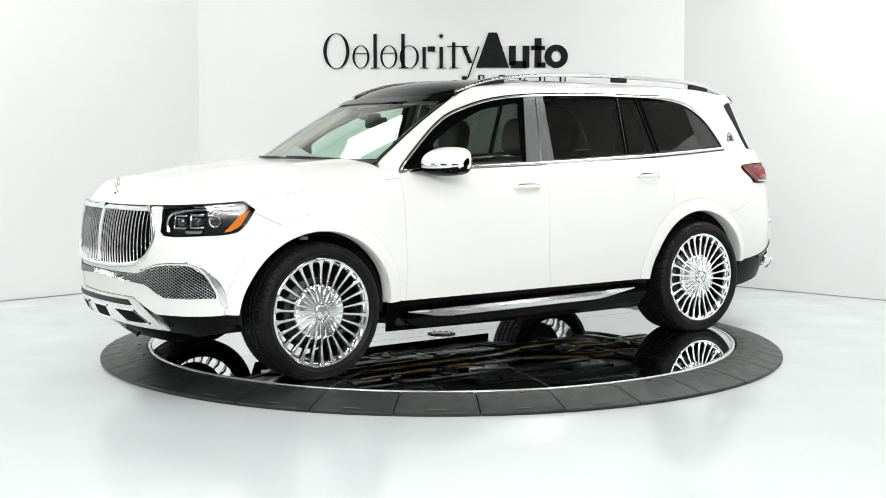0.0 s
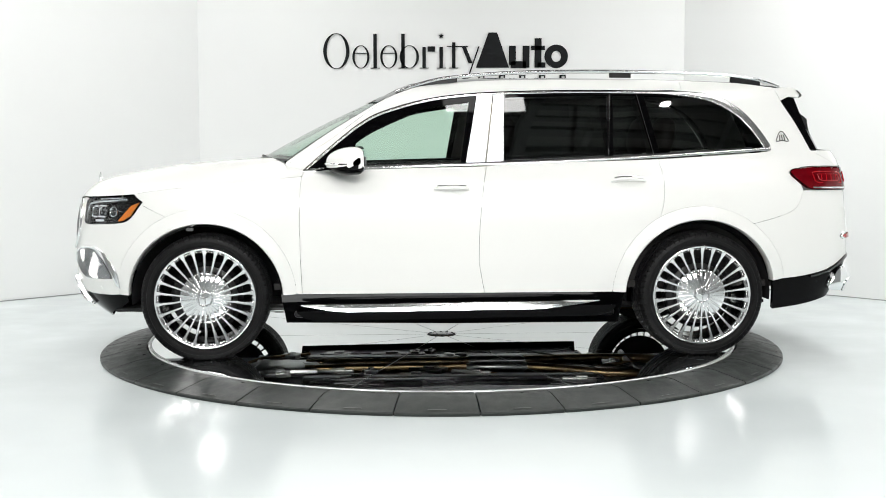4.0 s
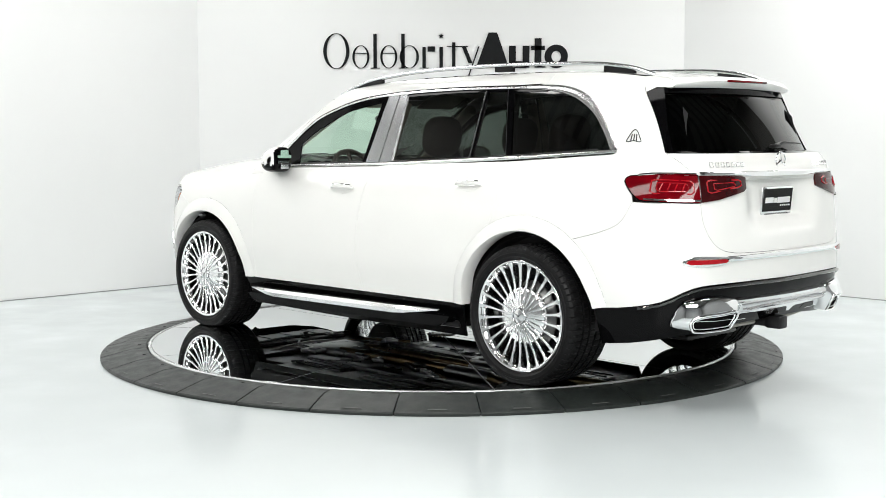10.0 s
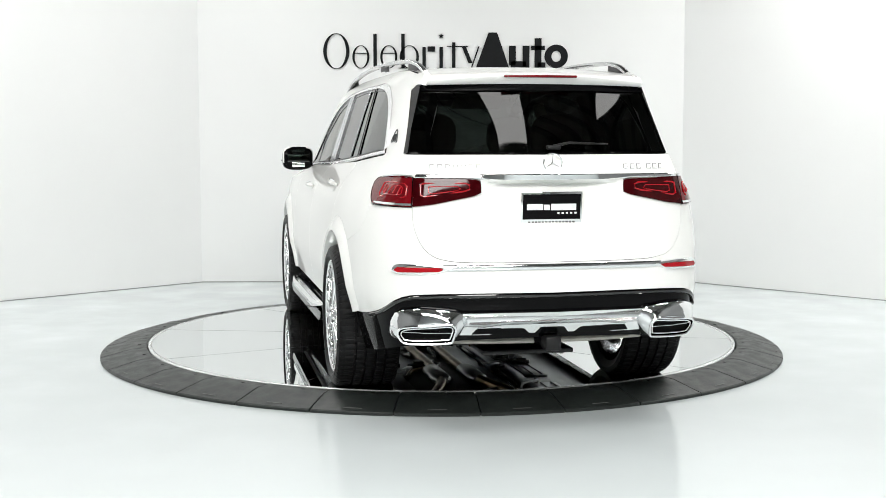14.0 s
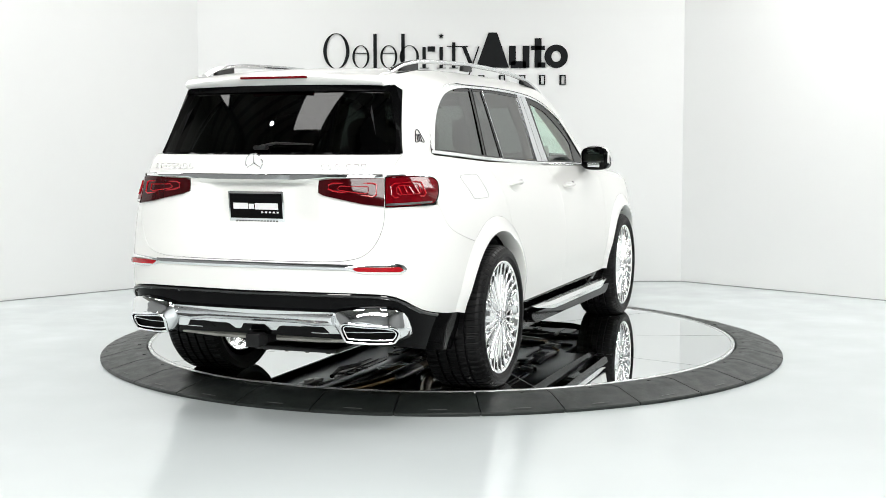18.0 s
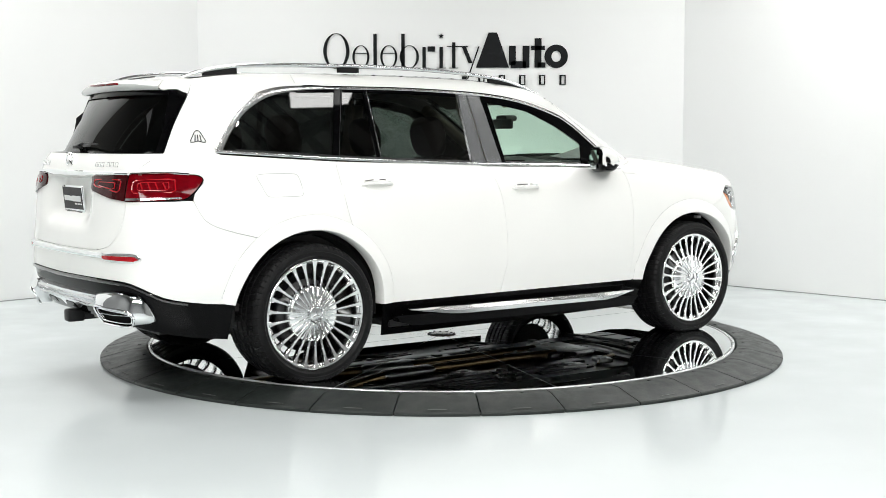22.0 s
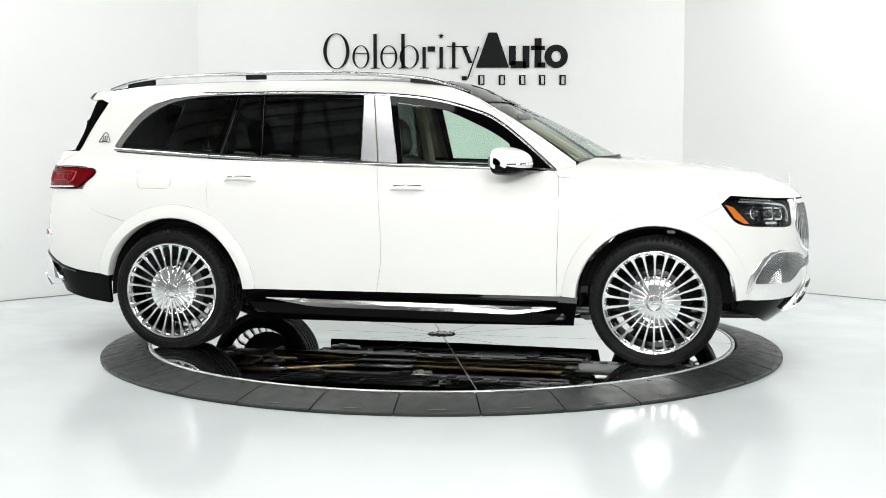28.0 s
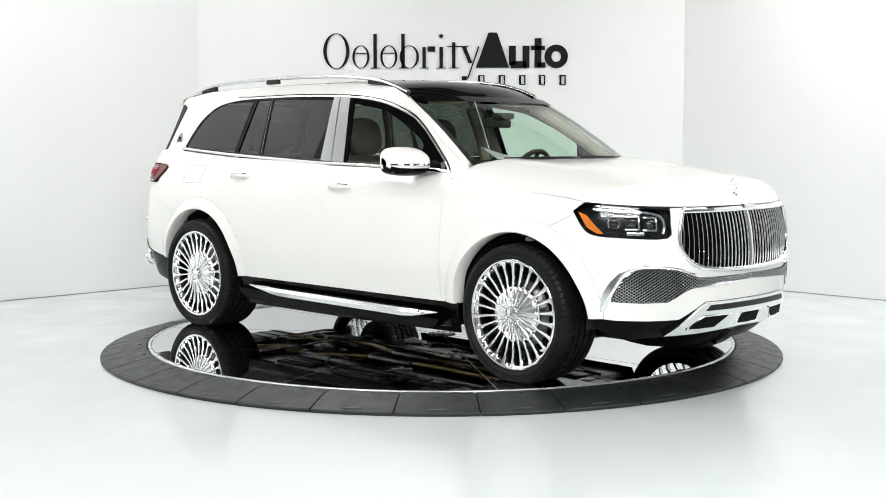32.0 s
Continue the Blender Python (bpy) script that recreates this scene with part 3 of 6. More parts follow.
# hood: from the grille's upper edge back to the windscreen, between the shoulders
US = ux(2.02)
ZC = ([1.0, 1.25, 1.36, 1.83, 2.18, 2.30, 2.40, 2.45, 2.47], [1.268, 1.25, 1.243, 1.209, 1.152, 1.112, 1.068, 1.045, 1.03])
HOODX = 1.11
hood_rows = []
for i in range(25):
    v = (i / 24) ** 1.7
    row = []
    for j in range(41):
        w = -1 + 2 * j / 40
        a = abs(w)
        fr = P(UF - a * (UF - US), 1.006 + 0.029 * a ** 3)
        ex = 2.02 + (HOODX - 2.02) * v
        ez = float(np.interp(-ex, [-p[0] for p in SHOULDER], [p[1] for p in SHOULDER]))
        ed = P(ux(ex), ez)
        yr = a * ed.y
        xr = 1.28 - 0.22 * min(1.0, yr / 0.775) ** 2.2 + max(0.0, yr - 0.775) * 0.42
        x = fr.x + (xr - fr.x) * v
        k = min(1.0, v * 2.2)
        k = k * k * (3 - 2 * k)
        y = fr.y + (a * ed.y - fr.y) * k
        top = ez + (float(np.interp(x, *ZC)) - ez) * (1 - a ** (2.6 + 5.0 * v * v)) + 0.006 * math.exp(-((a - 0.62) / 0.08) ** 2) * min(1, 5 * v)
        top0 = 1.035 + (float(np.interp(fr.x, *ZC)) - 1.035) * (1 - a ** 2.6)
        z = top - (top0 - fr.z) * max(0.0, 1 - v / 0.10) ** 2
        row.append((x, math.copysign(y, w), z))
    hood_rows.append(row)
bm = bmesh.new()
grid(bm, hood_rows)
bm.normal_update()
if sum(f.normal.z for f in bm.faces) < 0:
    bmesh.ops.reverse_faces(bm, faces=bm.faces)
part("hood", bm, PAINT, car)

# roof: glass panel in front, painted rear
def roof_point(x, w):
    z = float(np.interp(-x, [-p[0] for p in rl], [p[1] for p in rl]))
    if x < -1.5:
        z = float(np.interp(-x, [1.5, 1.9, 2.18, 2.34], [1.757, 1.742, 1.712, 1.688]))
    e = P(ux(max(x, -2.2)), z)
    y = e.y if x > -2.2 else e.y - 0.35 * (-2.2 - x)
    crown = float(np.interp(-x, [-0.6, -0.25, 0.2, 0.8, 1.5, 2.1, 2.4], [0.048, 0.048, 0.036, 0.028, 0.022, 0.020, 0.018]))
    return (x, w * y, z + crown * (1 - abs(w) ** 2.4))


def roof_sheet(x0f, x1f, n, w0=-1.0, w1=1.0, lift=0.0):
    rows = []
    for i in range(n + 1):
        row = []
        for j in range(29):
            w = w0 + (w1 - w0) * j / 28
            x = x0f(w) + (x1f(w) - x0f(w)) * i / n
            p = roof_point(x, w)
            row.append((p[0], p[1], p[2] + lift))
        rows.append(row)
    bm = bmesh.new()
    grid(bm, rows)
    bm.normal_update()
    if sum(f.normal.z for f in bm.faces) < 0:
        bmesh.ops.reverse_faces(bm, faces=bm.faces)
    return bm


WSTOP = lambda w: 0.475 - 0.06 * abs(w) ** 2
part("roof", roof_sheet(lambda w: -1.35, lambda w: -2.33 + 0.04 * w * w, 12), PAINT, car)
part("roof_glass", roof_sheet(lambda w: WSTOP(w) - 0.01, lambda w: -1.345, 18, -0.985, 0.985), BLACK, car, "black panoramic glass roof")

# windscreen
def screen_point(w, v, inset=0.0):
    a = abs(w)
    lo = Vector((1.285 - 0.22 * a ** 2.2, w * 0.775, 1.245 - 0.013 * a * a))
    hi = Vector(roof_point(WSTOP(w), w * 0.985))
    p = lo.lerp(hi, v)
    bulge = 0.014 * math.sin(math.pi * v)
    return p + Vector((0.45, 0, 0.9)) * bulge


bm = bmesh.new()
grid(bm, [[screen_point(-1 + 2 * j / 28, i / 14) for j in range(29)] for i in range(15)])
part("windscreen", bm, CLEAR, car, "clear curved windscreen").visible_shadow = False


# ---- helpers on the car's skin ----
def ribbon(path, width, lift=0.005, thick=0.006, surf=P, nrm=normal, n=None, taper=None):
    """A raised strip that follows a path (u, z) on the skin."""
    bm = bmesh.new()
    p = [Vector(q) for q in path]
    top, low = [], []
    for i, q in enumerate(p):
        d = (p[min(i + 1, len(p) - 1)] - p[max(i - 1, 0)]).normalized()
        s = Vector((-d.y, d.x))
        w = (taper[i] if taper else width) / 2
        for k, side in ((1, top), (-1, low)):
            c = q + s * w * k
            side.append((surf(c.x, c.y), nrm(c.x, c.y)))
    rows = []
    for (a, na), (b, nb) in zip(top, low):
        rows.append([a - na * thick * 0.5, a + na * lift * 0.7, a.lerp(b, 0.25) + na * (lift + 0.001), a.lerp(b, 0.75) + nb * (lift + 0.001), b + nb * lift * 0.7, b - nb * thick * 0.5])
    grid(bm, rows)
    bm.normal_update()
    f = max(bm.faces, key=lambda f: f.calc_area())
    if f.normal.dot(top[0][1]) < 0 and sum(g.normal.dot(top[0][1]) for g in bm.faces) < 0:
        bmesh.ops.reverse_faces(bm, faces=bm.faces)
    return bm


def rope(path, r, lift=0.0, closed=True, squash=1.0, seg=8):
    """A round bead along a path (u, z) on the skin."""
    pts = [P(u, z) + normal(u, z) * lift for u, z in path]
    if closed:
        pts.append(pts[0])
    return tube(bmesh.new(), pts, r, seg, squash, caps=not closed)


def mirrored(half, c):
    """An outline from its half about the car's middle at girth c."""
    return half + [(2 * c - u, z) for u, z in half[::-1] if abs(u - c) > 1e-6]


def inside(poly, x, y):
    k = False
    for i in range(len(poly)):
        (x0, y0), (x1, y1) = poly[i - 1], poly[i]
        if (y0 > y) != (y1 > y) and x < (x1 - x0) * (y - y0) / (y1 - y0) + x0:
            k = not k
    return k


def dome(outline, levels, cap=True):
    """A rounded boss on the skin: the outline drawn in step by step at rising heights. levels: (inset, lift)."""
    bm = bmesh.new()
    loops = []
    for d, h in levels:
        q = shrink(outline, d) if d else outline
        loops.append([bm.verts.new(P(u, z) + normal(u, z) * h) for u, z in q])
    n = len(outline)
    for a, b in zip(loops, loops[1:]):
        for k in range(n):
            bm.faces.new((a[k], a[(k + 1) % n], b[(k + 1) % n], b[k]))
    if cap:
        bm.faces.new(loops[-1])
    bmesh.ops.recalc_face_normals(bm, faces=bm.faces)
    if cap:
        u, z = sum(q[0] for q in outline) / n, sum(q[1] for q in outline) / n
        f = max(bm.faces, key=lambda f: f.calc_area())
        if f.normal.dot(normal(u, z)) < 0:
            bmesh.ops.reverse_faces(bm, faces=bm.faces)
    return bm


def quad(u0, u1, z0, z1):
    return [(u0, z0), (u1, z0), (u1, z1), (u0, z1)]


# ---- front end ----
GRILLE = smoothline([(2.60, 0.992), (2.578, 0.93), (2.565, 0.85), (2.578, 0.77), (2.655, 0.697), (2.79, 0.668), (2.965, 0.657), (UF, 0.655)], 4)
LAMP = smoothline([(2.522, 0.990), (2.518, 0.92), (2.500, 0.842), (2.25, 0.845), (2.114, 0.854), (2.035, 0.884), (1.955, 0.988)], 3)
farc = [(ux(x), z) for x, z in arc(HX, HZ, ARX, ARZ, 3, 65, 12) if z > 0.402]
BUMPER = [(UF, 0.488), (2.74, 0.488), (2.66, 0.44), (2.58, 0.395), (2.4, 0.393), (2.2, 0.397), (farc[0][0], 0.402)] + farc + [(1.955, 0.965)] + LAMP[::-1] + [(2.524, 1.003), (2.598, 1.004)] + GRILLE
part("front_bumper", skin(mirrored(BUMPER[::-1], UF), step=0.06), PAINT, car)
part("lower_apron", skin(mirrored([(UF, 0.49), (2.74, 0.49), (2.58, 0.398), (2.2, 0.399), (ux(2.08), 0.405), (ux(2.075), 0.355), (2.16, 0.315), (2.3, 0.27), (2.45, 0.235), (2.7, 0.205), (UF, 0.205)], UF), gap=0, lift=-0.006), BLACK, car, "black lower apron")

# the backing sheet is black for the shaded depth behind the bars
grille = part("grille", skin(mirrored(GRILLE, UF), gap=0.0, lift=-0.045, thick=0), PIT, car, "upright grille with many thin chrome bars")
part("grille_frame", rope(mirrored(GRILLE, UF), 0.0125, 0.008, seg=12), TRIM, grille, "chrome frame")
part("grille_lip", ribbon([(2.60 + (UF - 2.60) * 2 * k / 20, 0.984) for k in range(21)], 0.024, 0.016), CHROME, grille, "chrome upper bar")
gl = mirrored(GRILLE, UF)
for k in range(35):
    u = 2.592 + (2 * UF - 2 * 2.592) * k / 34
    lows = [z for q in range(60) for z in (0.64 + 0.34 * q / 59,) if inside(gl, u, z)]
    if not lows:
        continue
    z0 = min(lows) + 0.004
    bm = bmesh.new()
    rows = []
    for i in range(9):
        z = z0 + (0.980 - z0) * i / 8
        c, n = P(u, z), normal(u, z)
        t = Vector((-n.y, n.x, 0)).normalized()
        bow = 0.010 * math.sin(math.pi * i / 8)
        c = c + n * (bow - 0.004)
        hw = 0.0040 if k != 17 else 0.020
        rows.append([c - n * 0.035 + t * 0.004, c + t * hw, c + n * 0.005 + t * hw * 0.4, c + n * 0.005 - t * hw * 0.4, c - t * hw, c - n * 0.035 - t * 0.004])
    grid(bm, rows)
    bmesh.ops.recalc_face_normals(bm, faces=bm.faces)
    for f in bm.faces:
        q = f.calc_center_median()
        # deeper flanks of each bar are black too, as shade between the bars
        f.material_index = 1 if (q - P(u, q.z)).dot(normal(u, q.z)) < -0.004 else 0
    part("grille_bar", bm, [CHROME, PIT], grille)
part("grille_badge", ribbon([(UF - 0.05, 0.993), (UF, 0.994), (UF + 0.05, 0.993)], 0.022, 0.022), LAMPIN, grille, "small chrome emblem plate")

# headlights
LAMPS = LAMP + [(2.02, 1.026), (2.25, 1.012), (2.40, 1.004)]
for side in (0, 1):
    def put(name, bm, m, parent, label="", **k):
        if side:
            o = mirror_bm(bm)
            bm.free()
            bm = o
        return part(name, bm, m, parent, label, **k)

    lamp = put("headlight", skin(LAMPS, step=0.04, gap=0.001, lift=-0.055, thick=0), LAMPDARK, car, "clear headlight with three projectors and an amber marker")
    bm = skin(LAMPS, step=0.06, gap=0.001, lift=0.0, thick=0.055)
    bmesh.ops.delete(bm, geom=[f for f in bm.faces if all(len(e.link_faces) == 2 for e in f.edges) and len(f.verts) > 0 and f.calc_area() > 0 and f.normal.dot(normal(2.25, 0.93)) > 0.75], context="FACES_ONLY")
    put("lamp_rim", bm, BLACK, lamp, "gloss black surround")
    bracket = smoothline([(2.075, 1.000), (2.2, 0.994), (2.36, 0.982), (2.455, 0.962), (2.482, 0.915), (2.470, 0.868)], 4)
    put("light_guide", ribbon(bracket, 0.013, -0.016, 0.01), LAMPIN, lamp, "bright bracket-shaped light guide")
    put("brow", ribbon([(2.09, 1.014), (2.2, 1.008), (2.32, 1.001)], 0.008, -0.010, 0.008), LAMPIN, lamp, "chrome brow")
    for u, z, r, square in ((2.405, 0.922, 0.030, True), (2.300, 0.926, 0.030, True), (2.195, 0.926, 0.028, False)):
        c, n = P(u, z), normal(u, z)
        m = Matrix.Translation(c - n * 0.040) @ n.to_track_quat("Z", "Y").to_matrix().to_4x4()
        bm = bmesh.new()
        if square:
            for k in (0, 1):
                box(bm, -r * 1.35, r * 1.25, r * (0.98 - 2.3 * k), r * (1.38 - 2.3 * k), -0.012, 0.016, 0.003, m)
            box(bm, -r * 1.42, -r * 1.12, -r * 1.1, r * 1.1, -0.012, 0.014, 0.003, m)
        else:
            lathe(bm, [(r * 1.12, -0.012), (r * 1.18, 0.010), (r * 1.04, 0.013), (r, 0.004)], m, 20)
        put("projector", bm, LAMPIN, lamp, "chrome projector housing")
        bm = bmesh.new()
        lathe(bm, [(r, 0.0), (r * 0.8, 0.014), (r * 0.45, 0.021), (0.0005, 0.024)], m, 20)
        put("projector_lens", bm, LENS, lamp, "glass projector lens")
        # short bright bar across the upper part of the lens
        bm = bmesh.new()
        tube(bm, [m @ Vector((-r * 0.55, r * 0.45, 0.024)), m @ Vector((r * 0.1, r * 0.6, 0.025))], 0.0035, 6)
        put("lens_bar", bm, LAMPIN, lamp)
    put("amber_marker", skin([(2.045, 0.900), (2.105, 0.868), (2.14, 0.866), (2.04, 0.965), (1.985, 0.985)], step=0.05, gap=0, lift=-0.012, thick=0.01), AMBER, lamp, "amber side marker")
    put("lower_strip", ribbon([(2.27, 0.868), (2.33, 0.866), (2.37, 0.868)], 0.016, -0.02, 0.01), LAMPIN, lamp)
    cover = put("lamp_cover", skin(LAMPS, step=0.05, gap=0.001, lift=0.001, thick=0), LAMPGLASS, lamp, "clear cover")
    cover.visible_shadow = False

# mesh intakes with a chrome surround
VENT = smoothline([(2.19, 0.50), (2.195, 0.535), (2.255, 0.63), (2.32, 0.674), (2.42, 0.68), (2.55, 0.669), (2.66, 0.634), (2.74, 0.624), (UF, 0.626)], 3) + [(UF, 0.594), (2.74, 0.574), (2.64, 0.566), (2.605, 0.552), (2.50, 0.496), (2.35, 0.494)]
k = VENT.index((UF, 0.594))
vent_full = VENT[:k] + [(2 * UF - u, z) for u, z in VENT[:k - 1][::-1]] + [(2 * UF - u, z) for u, z in VENT[k + 1:][::-1]] + [(UF, 0.594)] + VENT[k + 1:]
vent = part("lower_intake", skin(vent_full, step=0.06, gap=0.0, lift=0.002, thick=0.01), PIT, car, "dark lower intake behind a diamond mesh")
bm = bmesh.new()
STEP = 0.0130
for s in (1, -1):
    for c in range(-140, 260):
        run = []
        for q in range(260):
            u = 2.15 + (2 * UF - 4.30) * q / 259
            z = 0.40 + 0.62 * s * (u - UF) + c * STEP * 0.62 * 2
            if inside(vent_full, u, z):
                run.append((u, z))
            else:
                if len(run) > 1:
                    rows = []
                    for a, b in run[:: max(1, (len(run) - 1) // 6)] + [run[-1]]:
                        n, p = normal(a, b), P(a, b)
                        t = n.cross(P(a + 0.01, b + 0.0062 * s) - p).normalized()
                        rows.append([p + t * 0.0029 + n * 0.003, p + n * 0.008, p - t * 0.0029 + n * 0.003])
                    grid(bm, rows)
                run = []
bmesh.ops.recalc_face_normals(bm, faces=bm.faces)
part("intake_mesh", bm, CHROME, vent, "chrome diamond mesh")
HORN = smoothline([(2.66, 0.648), (2.55, 0.684), (2.42, 0.699), (2.32, 0.700), (2.228, 0.660), (2.145, 0.555), (2.122, 0.440)], 4)
HORN2 = smoothline([(2.160, 0.462), (2.192, 0.55), (2.262, 0.638), (2.325, 0.676), (2.42, 0.682), (2.55, 0.670), (2.66, 0.640)], 4)
both("intake_trim", dome(HORN + HORN2, [(0.0, -0.01), (0.0, 0.005), (0.003, 0.010), (0.007, 0.012)]), TRIM, car, "swept chrome intake trim")

# chrome skid plate under the nose
SK = [(UF, 0.487), (2.745, 0.487), (2.70, 0.462), (2.60, 0.385), (2.50, 0.318), (2.70, 0.322), (UF, 0.340)]
skid = part("front_skid_plate", skin(mirrored(SK, UF), step=0.04, gap=0, lift=0.022, thick=0.03), TRIM, car, "bright silver skid plate with dark openings")
part("skid_insert", skin(mirrored([(UF, 0.474), (2.765, 0.474), (2.735, 0.446), (UF, 0.446)], UF), step=0.05, gap=0, lift=0.026, thick=0.003), PLASTIC, skid, "dark upper strip")
for d in (-0.74, 0.0, 0.74):
    a = UF + d * 0.36
    # a flat patch on the plate, its black painting the opening's shade
    bm = skin([(a - 0.10 + 0.05 * d, 0.418), (a + 0.10 + 0.05 * d, 0.418), (a + 0.10 + 0.18 * d, 0.352), (a - 0.10 + 0.18 * d, 0.352)], step=0.05, gap=0, lift=0.025, thick=0.003)
    part("skid_opening", bm, PIT, skid, "flat black patch for the shade in an opening")
    part("opening_rim", rope([(a - 0.10 + 0.05 * d, 0.418), (a + 0.10 + 0.05 * d, 0.418), (a + 0.10 + 0.18 * d, 0.352), (a - 0.10 + 0.18 * d, 0.352)], 0.006, 0.024), CHROME, skid, "chrome rim")
# sensors and hood ornament
for u, z in ((2.02, 0.60), (2.30, 0.44)):
    c, n = P(u, z), normal(u, z)
    bm = bmesh.new()
    cyl(bm, 0.011, 0.010, 0.006, Matrix.Translation(c) @ n.to_track_quat("Z", "Y").to_matrix().to_4x4(), 16)
    both("parking_sensor", bm, PAINT, car)
ornament = part("hood_ornament", tube(bmesh.new(), [(2.392, 0.034 * math.sin(a), 1.116 + 0.036 * math.cos(a)) for a in (2 * math.pi * i / 24 for i in range(25))], 0.0022, 6, caps=False), CHROME, car, "upright thin chrome ring ornament")
bm = bmesh.new()
lathe(bm, [(0.020, -0.012), (0.019, 0.0), (0.010, 0.004), (0.003, 0.012), (0.0025, 0.022)], pose(2.396, 0, 1.064), 14)
part("ornament_base", bm, CHROME, ornament)
for a in (90, 210, 330):
    bm = bmesh.new()
    tube(bm, [(2.392, 0, 1.116), (2.392, 0.034 * math.cos(radians(a)), 1.116 + 0.036 * math.sin(radians(a)))], [0.0026, 0.0012], 5)
    part("ornament_spoke", bm, CHROME, ornament)

# ---- rear end ----
TGC = smoothline([(UR, 0.773), (-2.95, 0.776), (-2.812, 0.788), (-2.74, 0.815), (-2.69, 0.87), (-2.656, 0.953), (-2.646, 1.042)], 4)
TG = TGC + [(-2.645, 1.186), (-2.55, 1.25), (-2.435, 1.297), (UR, 1.297)]
part("tailgate", skin(mirrored(TG, UR), step=0.024), PAINT, car)
def rear_glass(w, v, lift=0.0):
    """The rear window: w across from edge to edge, v from the sill up."""
    z = 1.303 + 0.349 * v
    e, m = P(-2.49 + 0.15 * min(1.0, v / 0.965), z), P(UR, z)
    return Vector((m.x + (e.x - m.x) * abs(w) ** 2.0 - lift - 0.022 * v * (1 - v), e.y * w, z))


bm = bmesh.new()
grid(bm, [[rear_glass(-1 + j / 14, i / 8, -0.004) for j in range(29)] for i in range(9)])
bmesh.ops.recalc_face_normals(bm, faces=bm.faces)
part("rear_window", bm, DEEP, car, "dark tinted rear window").visible_shadow = False
bm = bmesh.new()
grid(bm, [[rear_glass(-1 + j / 14, v, -0.055) for j in range(29)] for v in (-0.06, 0.02)])
part("parcel_edge", bm, LINER, car, "dark lining under the rear window")
bm = bmesh.new()
us = [-2.44 + (2 * UR + 4.88) * k / 40 for k in range(41)]
grid(bm, [[P(u, 1.2985) for u in us], [rear_glass(P(u, 1.2985).y / P(-2.44, 1.2985).y, 0.012, 0.001) for u in us]])
part("rear_window_sill", bm, BLACK, car, "black lower seal of the rear window")
both("rear_window_fin", skin([(-2.425, 1.300), (-2.225, 1.625), (-2.29, 1.648), (-2.345, 1.643), (-2.495, 1.303)], step=0.06, gap=0.001, lift=0.003, thick=0.012), BLACK, car, "gloss black window fin")
both("pillar_lining", skin([(-2.46, 1.29), (-2.29, 1.64), (-2.50, 1.64), (-2.68, 1.29)], step=0.06, gap=0, lift=-0.075, thick=0), LINER, car, "dark lining of the rear pillar")
both("spoiler_cheek", skin([(-2.178, 1.708), (-2.222, 1.626), (-2.29, 1.651), (-2.44, 1.645), (-2.50, 1.66), (-2.46, 1.70), (-2.33, 1.715)], step=0.05, gap=0, lift=0.002, thick=0.012), PAINT, car)
bm = bmesh.new()
grid(bm, [[rear_glass(-1 + j / 14, v, 0.004) for j in range(29)] for v in (0.90, 0.95, 1.02)])
part("rear_window_header", bm, BLACK, car, "black upper band of the rear window")
rb_arc = [(ux(x), z) for x, z in arc(-HX, HZ, ARX, ARZ, 127, 172, 10) if z > 0.47]
RB_LOW = smoothline([(UR, 0.622), (-2.95, 0.625), (-2.73, 0.622), (-2.60, 0.605), (-2.44, 0.53), (-2.25, 0.492), (-2.09, 0.477)], 3)
RB = RB_LOW[::-1]
RBH = RB_LOW + rb_arc[::-1] + CREASE + TGC[::-1]
part("rear_bumper", skin(mirrored(RBH, UR), step=0.07), PAINT, car)
part("rear_apron", skin(mirrored([(UR, 0.388), (-2.9, 0.378), (-2.5, 0.338), (-2.25, 0.295), (-2.07, 0.275), (-2.05, 0.475)] + RB, UR), step=0.06, gap=0.0, lift=-0.005, thick=0.03), BLACK, car, "gloss black rear apron")

part("apron_lip", ribbon([(u, z - 0.012) for u, z in RB_LOW[:-4][::-1]] + [(2 * UR - u, z - 0.012) for u, z in RB_LOW[1:-4]], 0.018, 0.010), LIP, car, "glossy black upper lip of the apron")

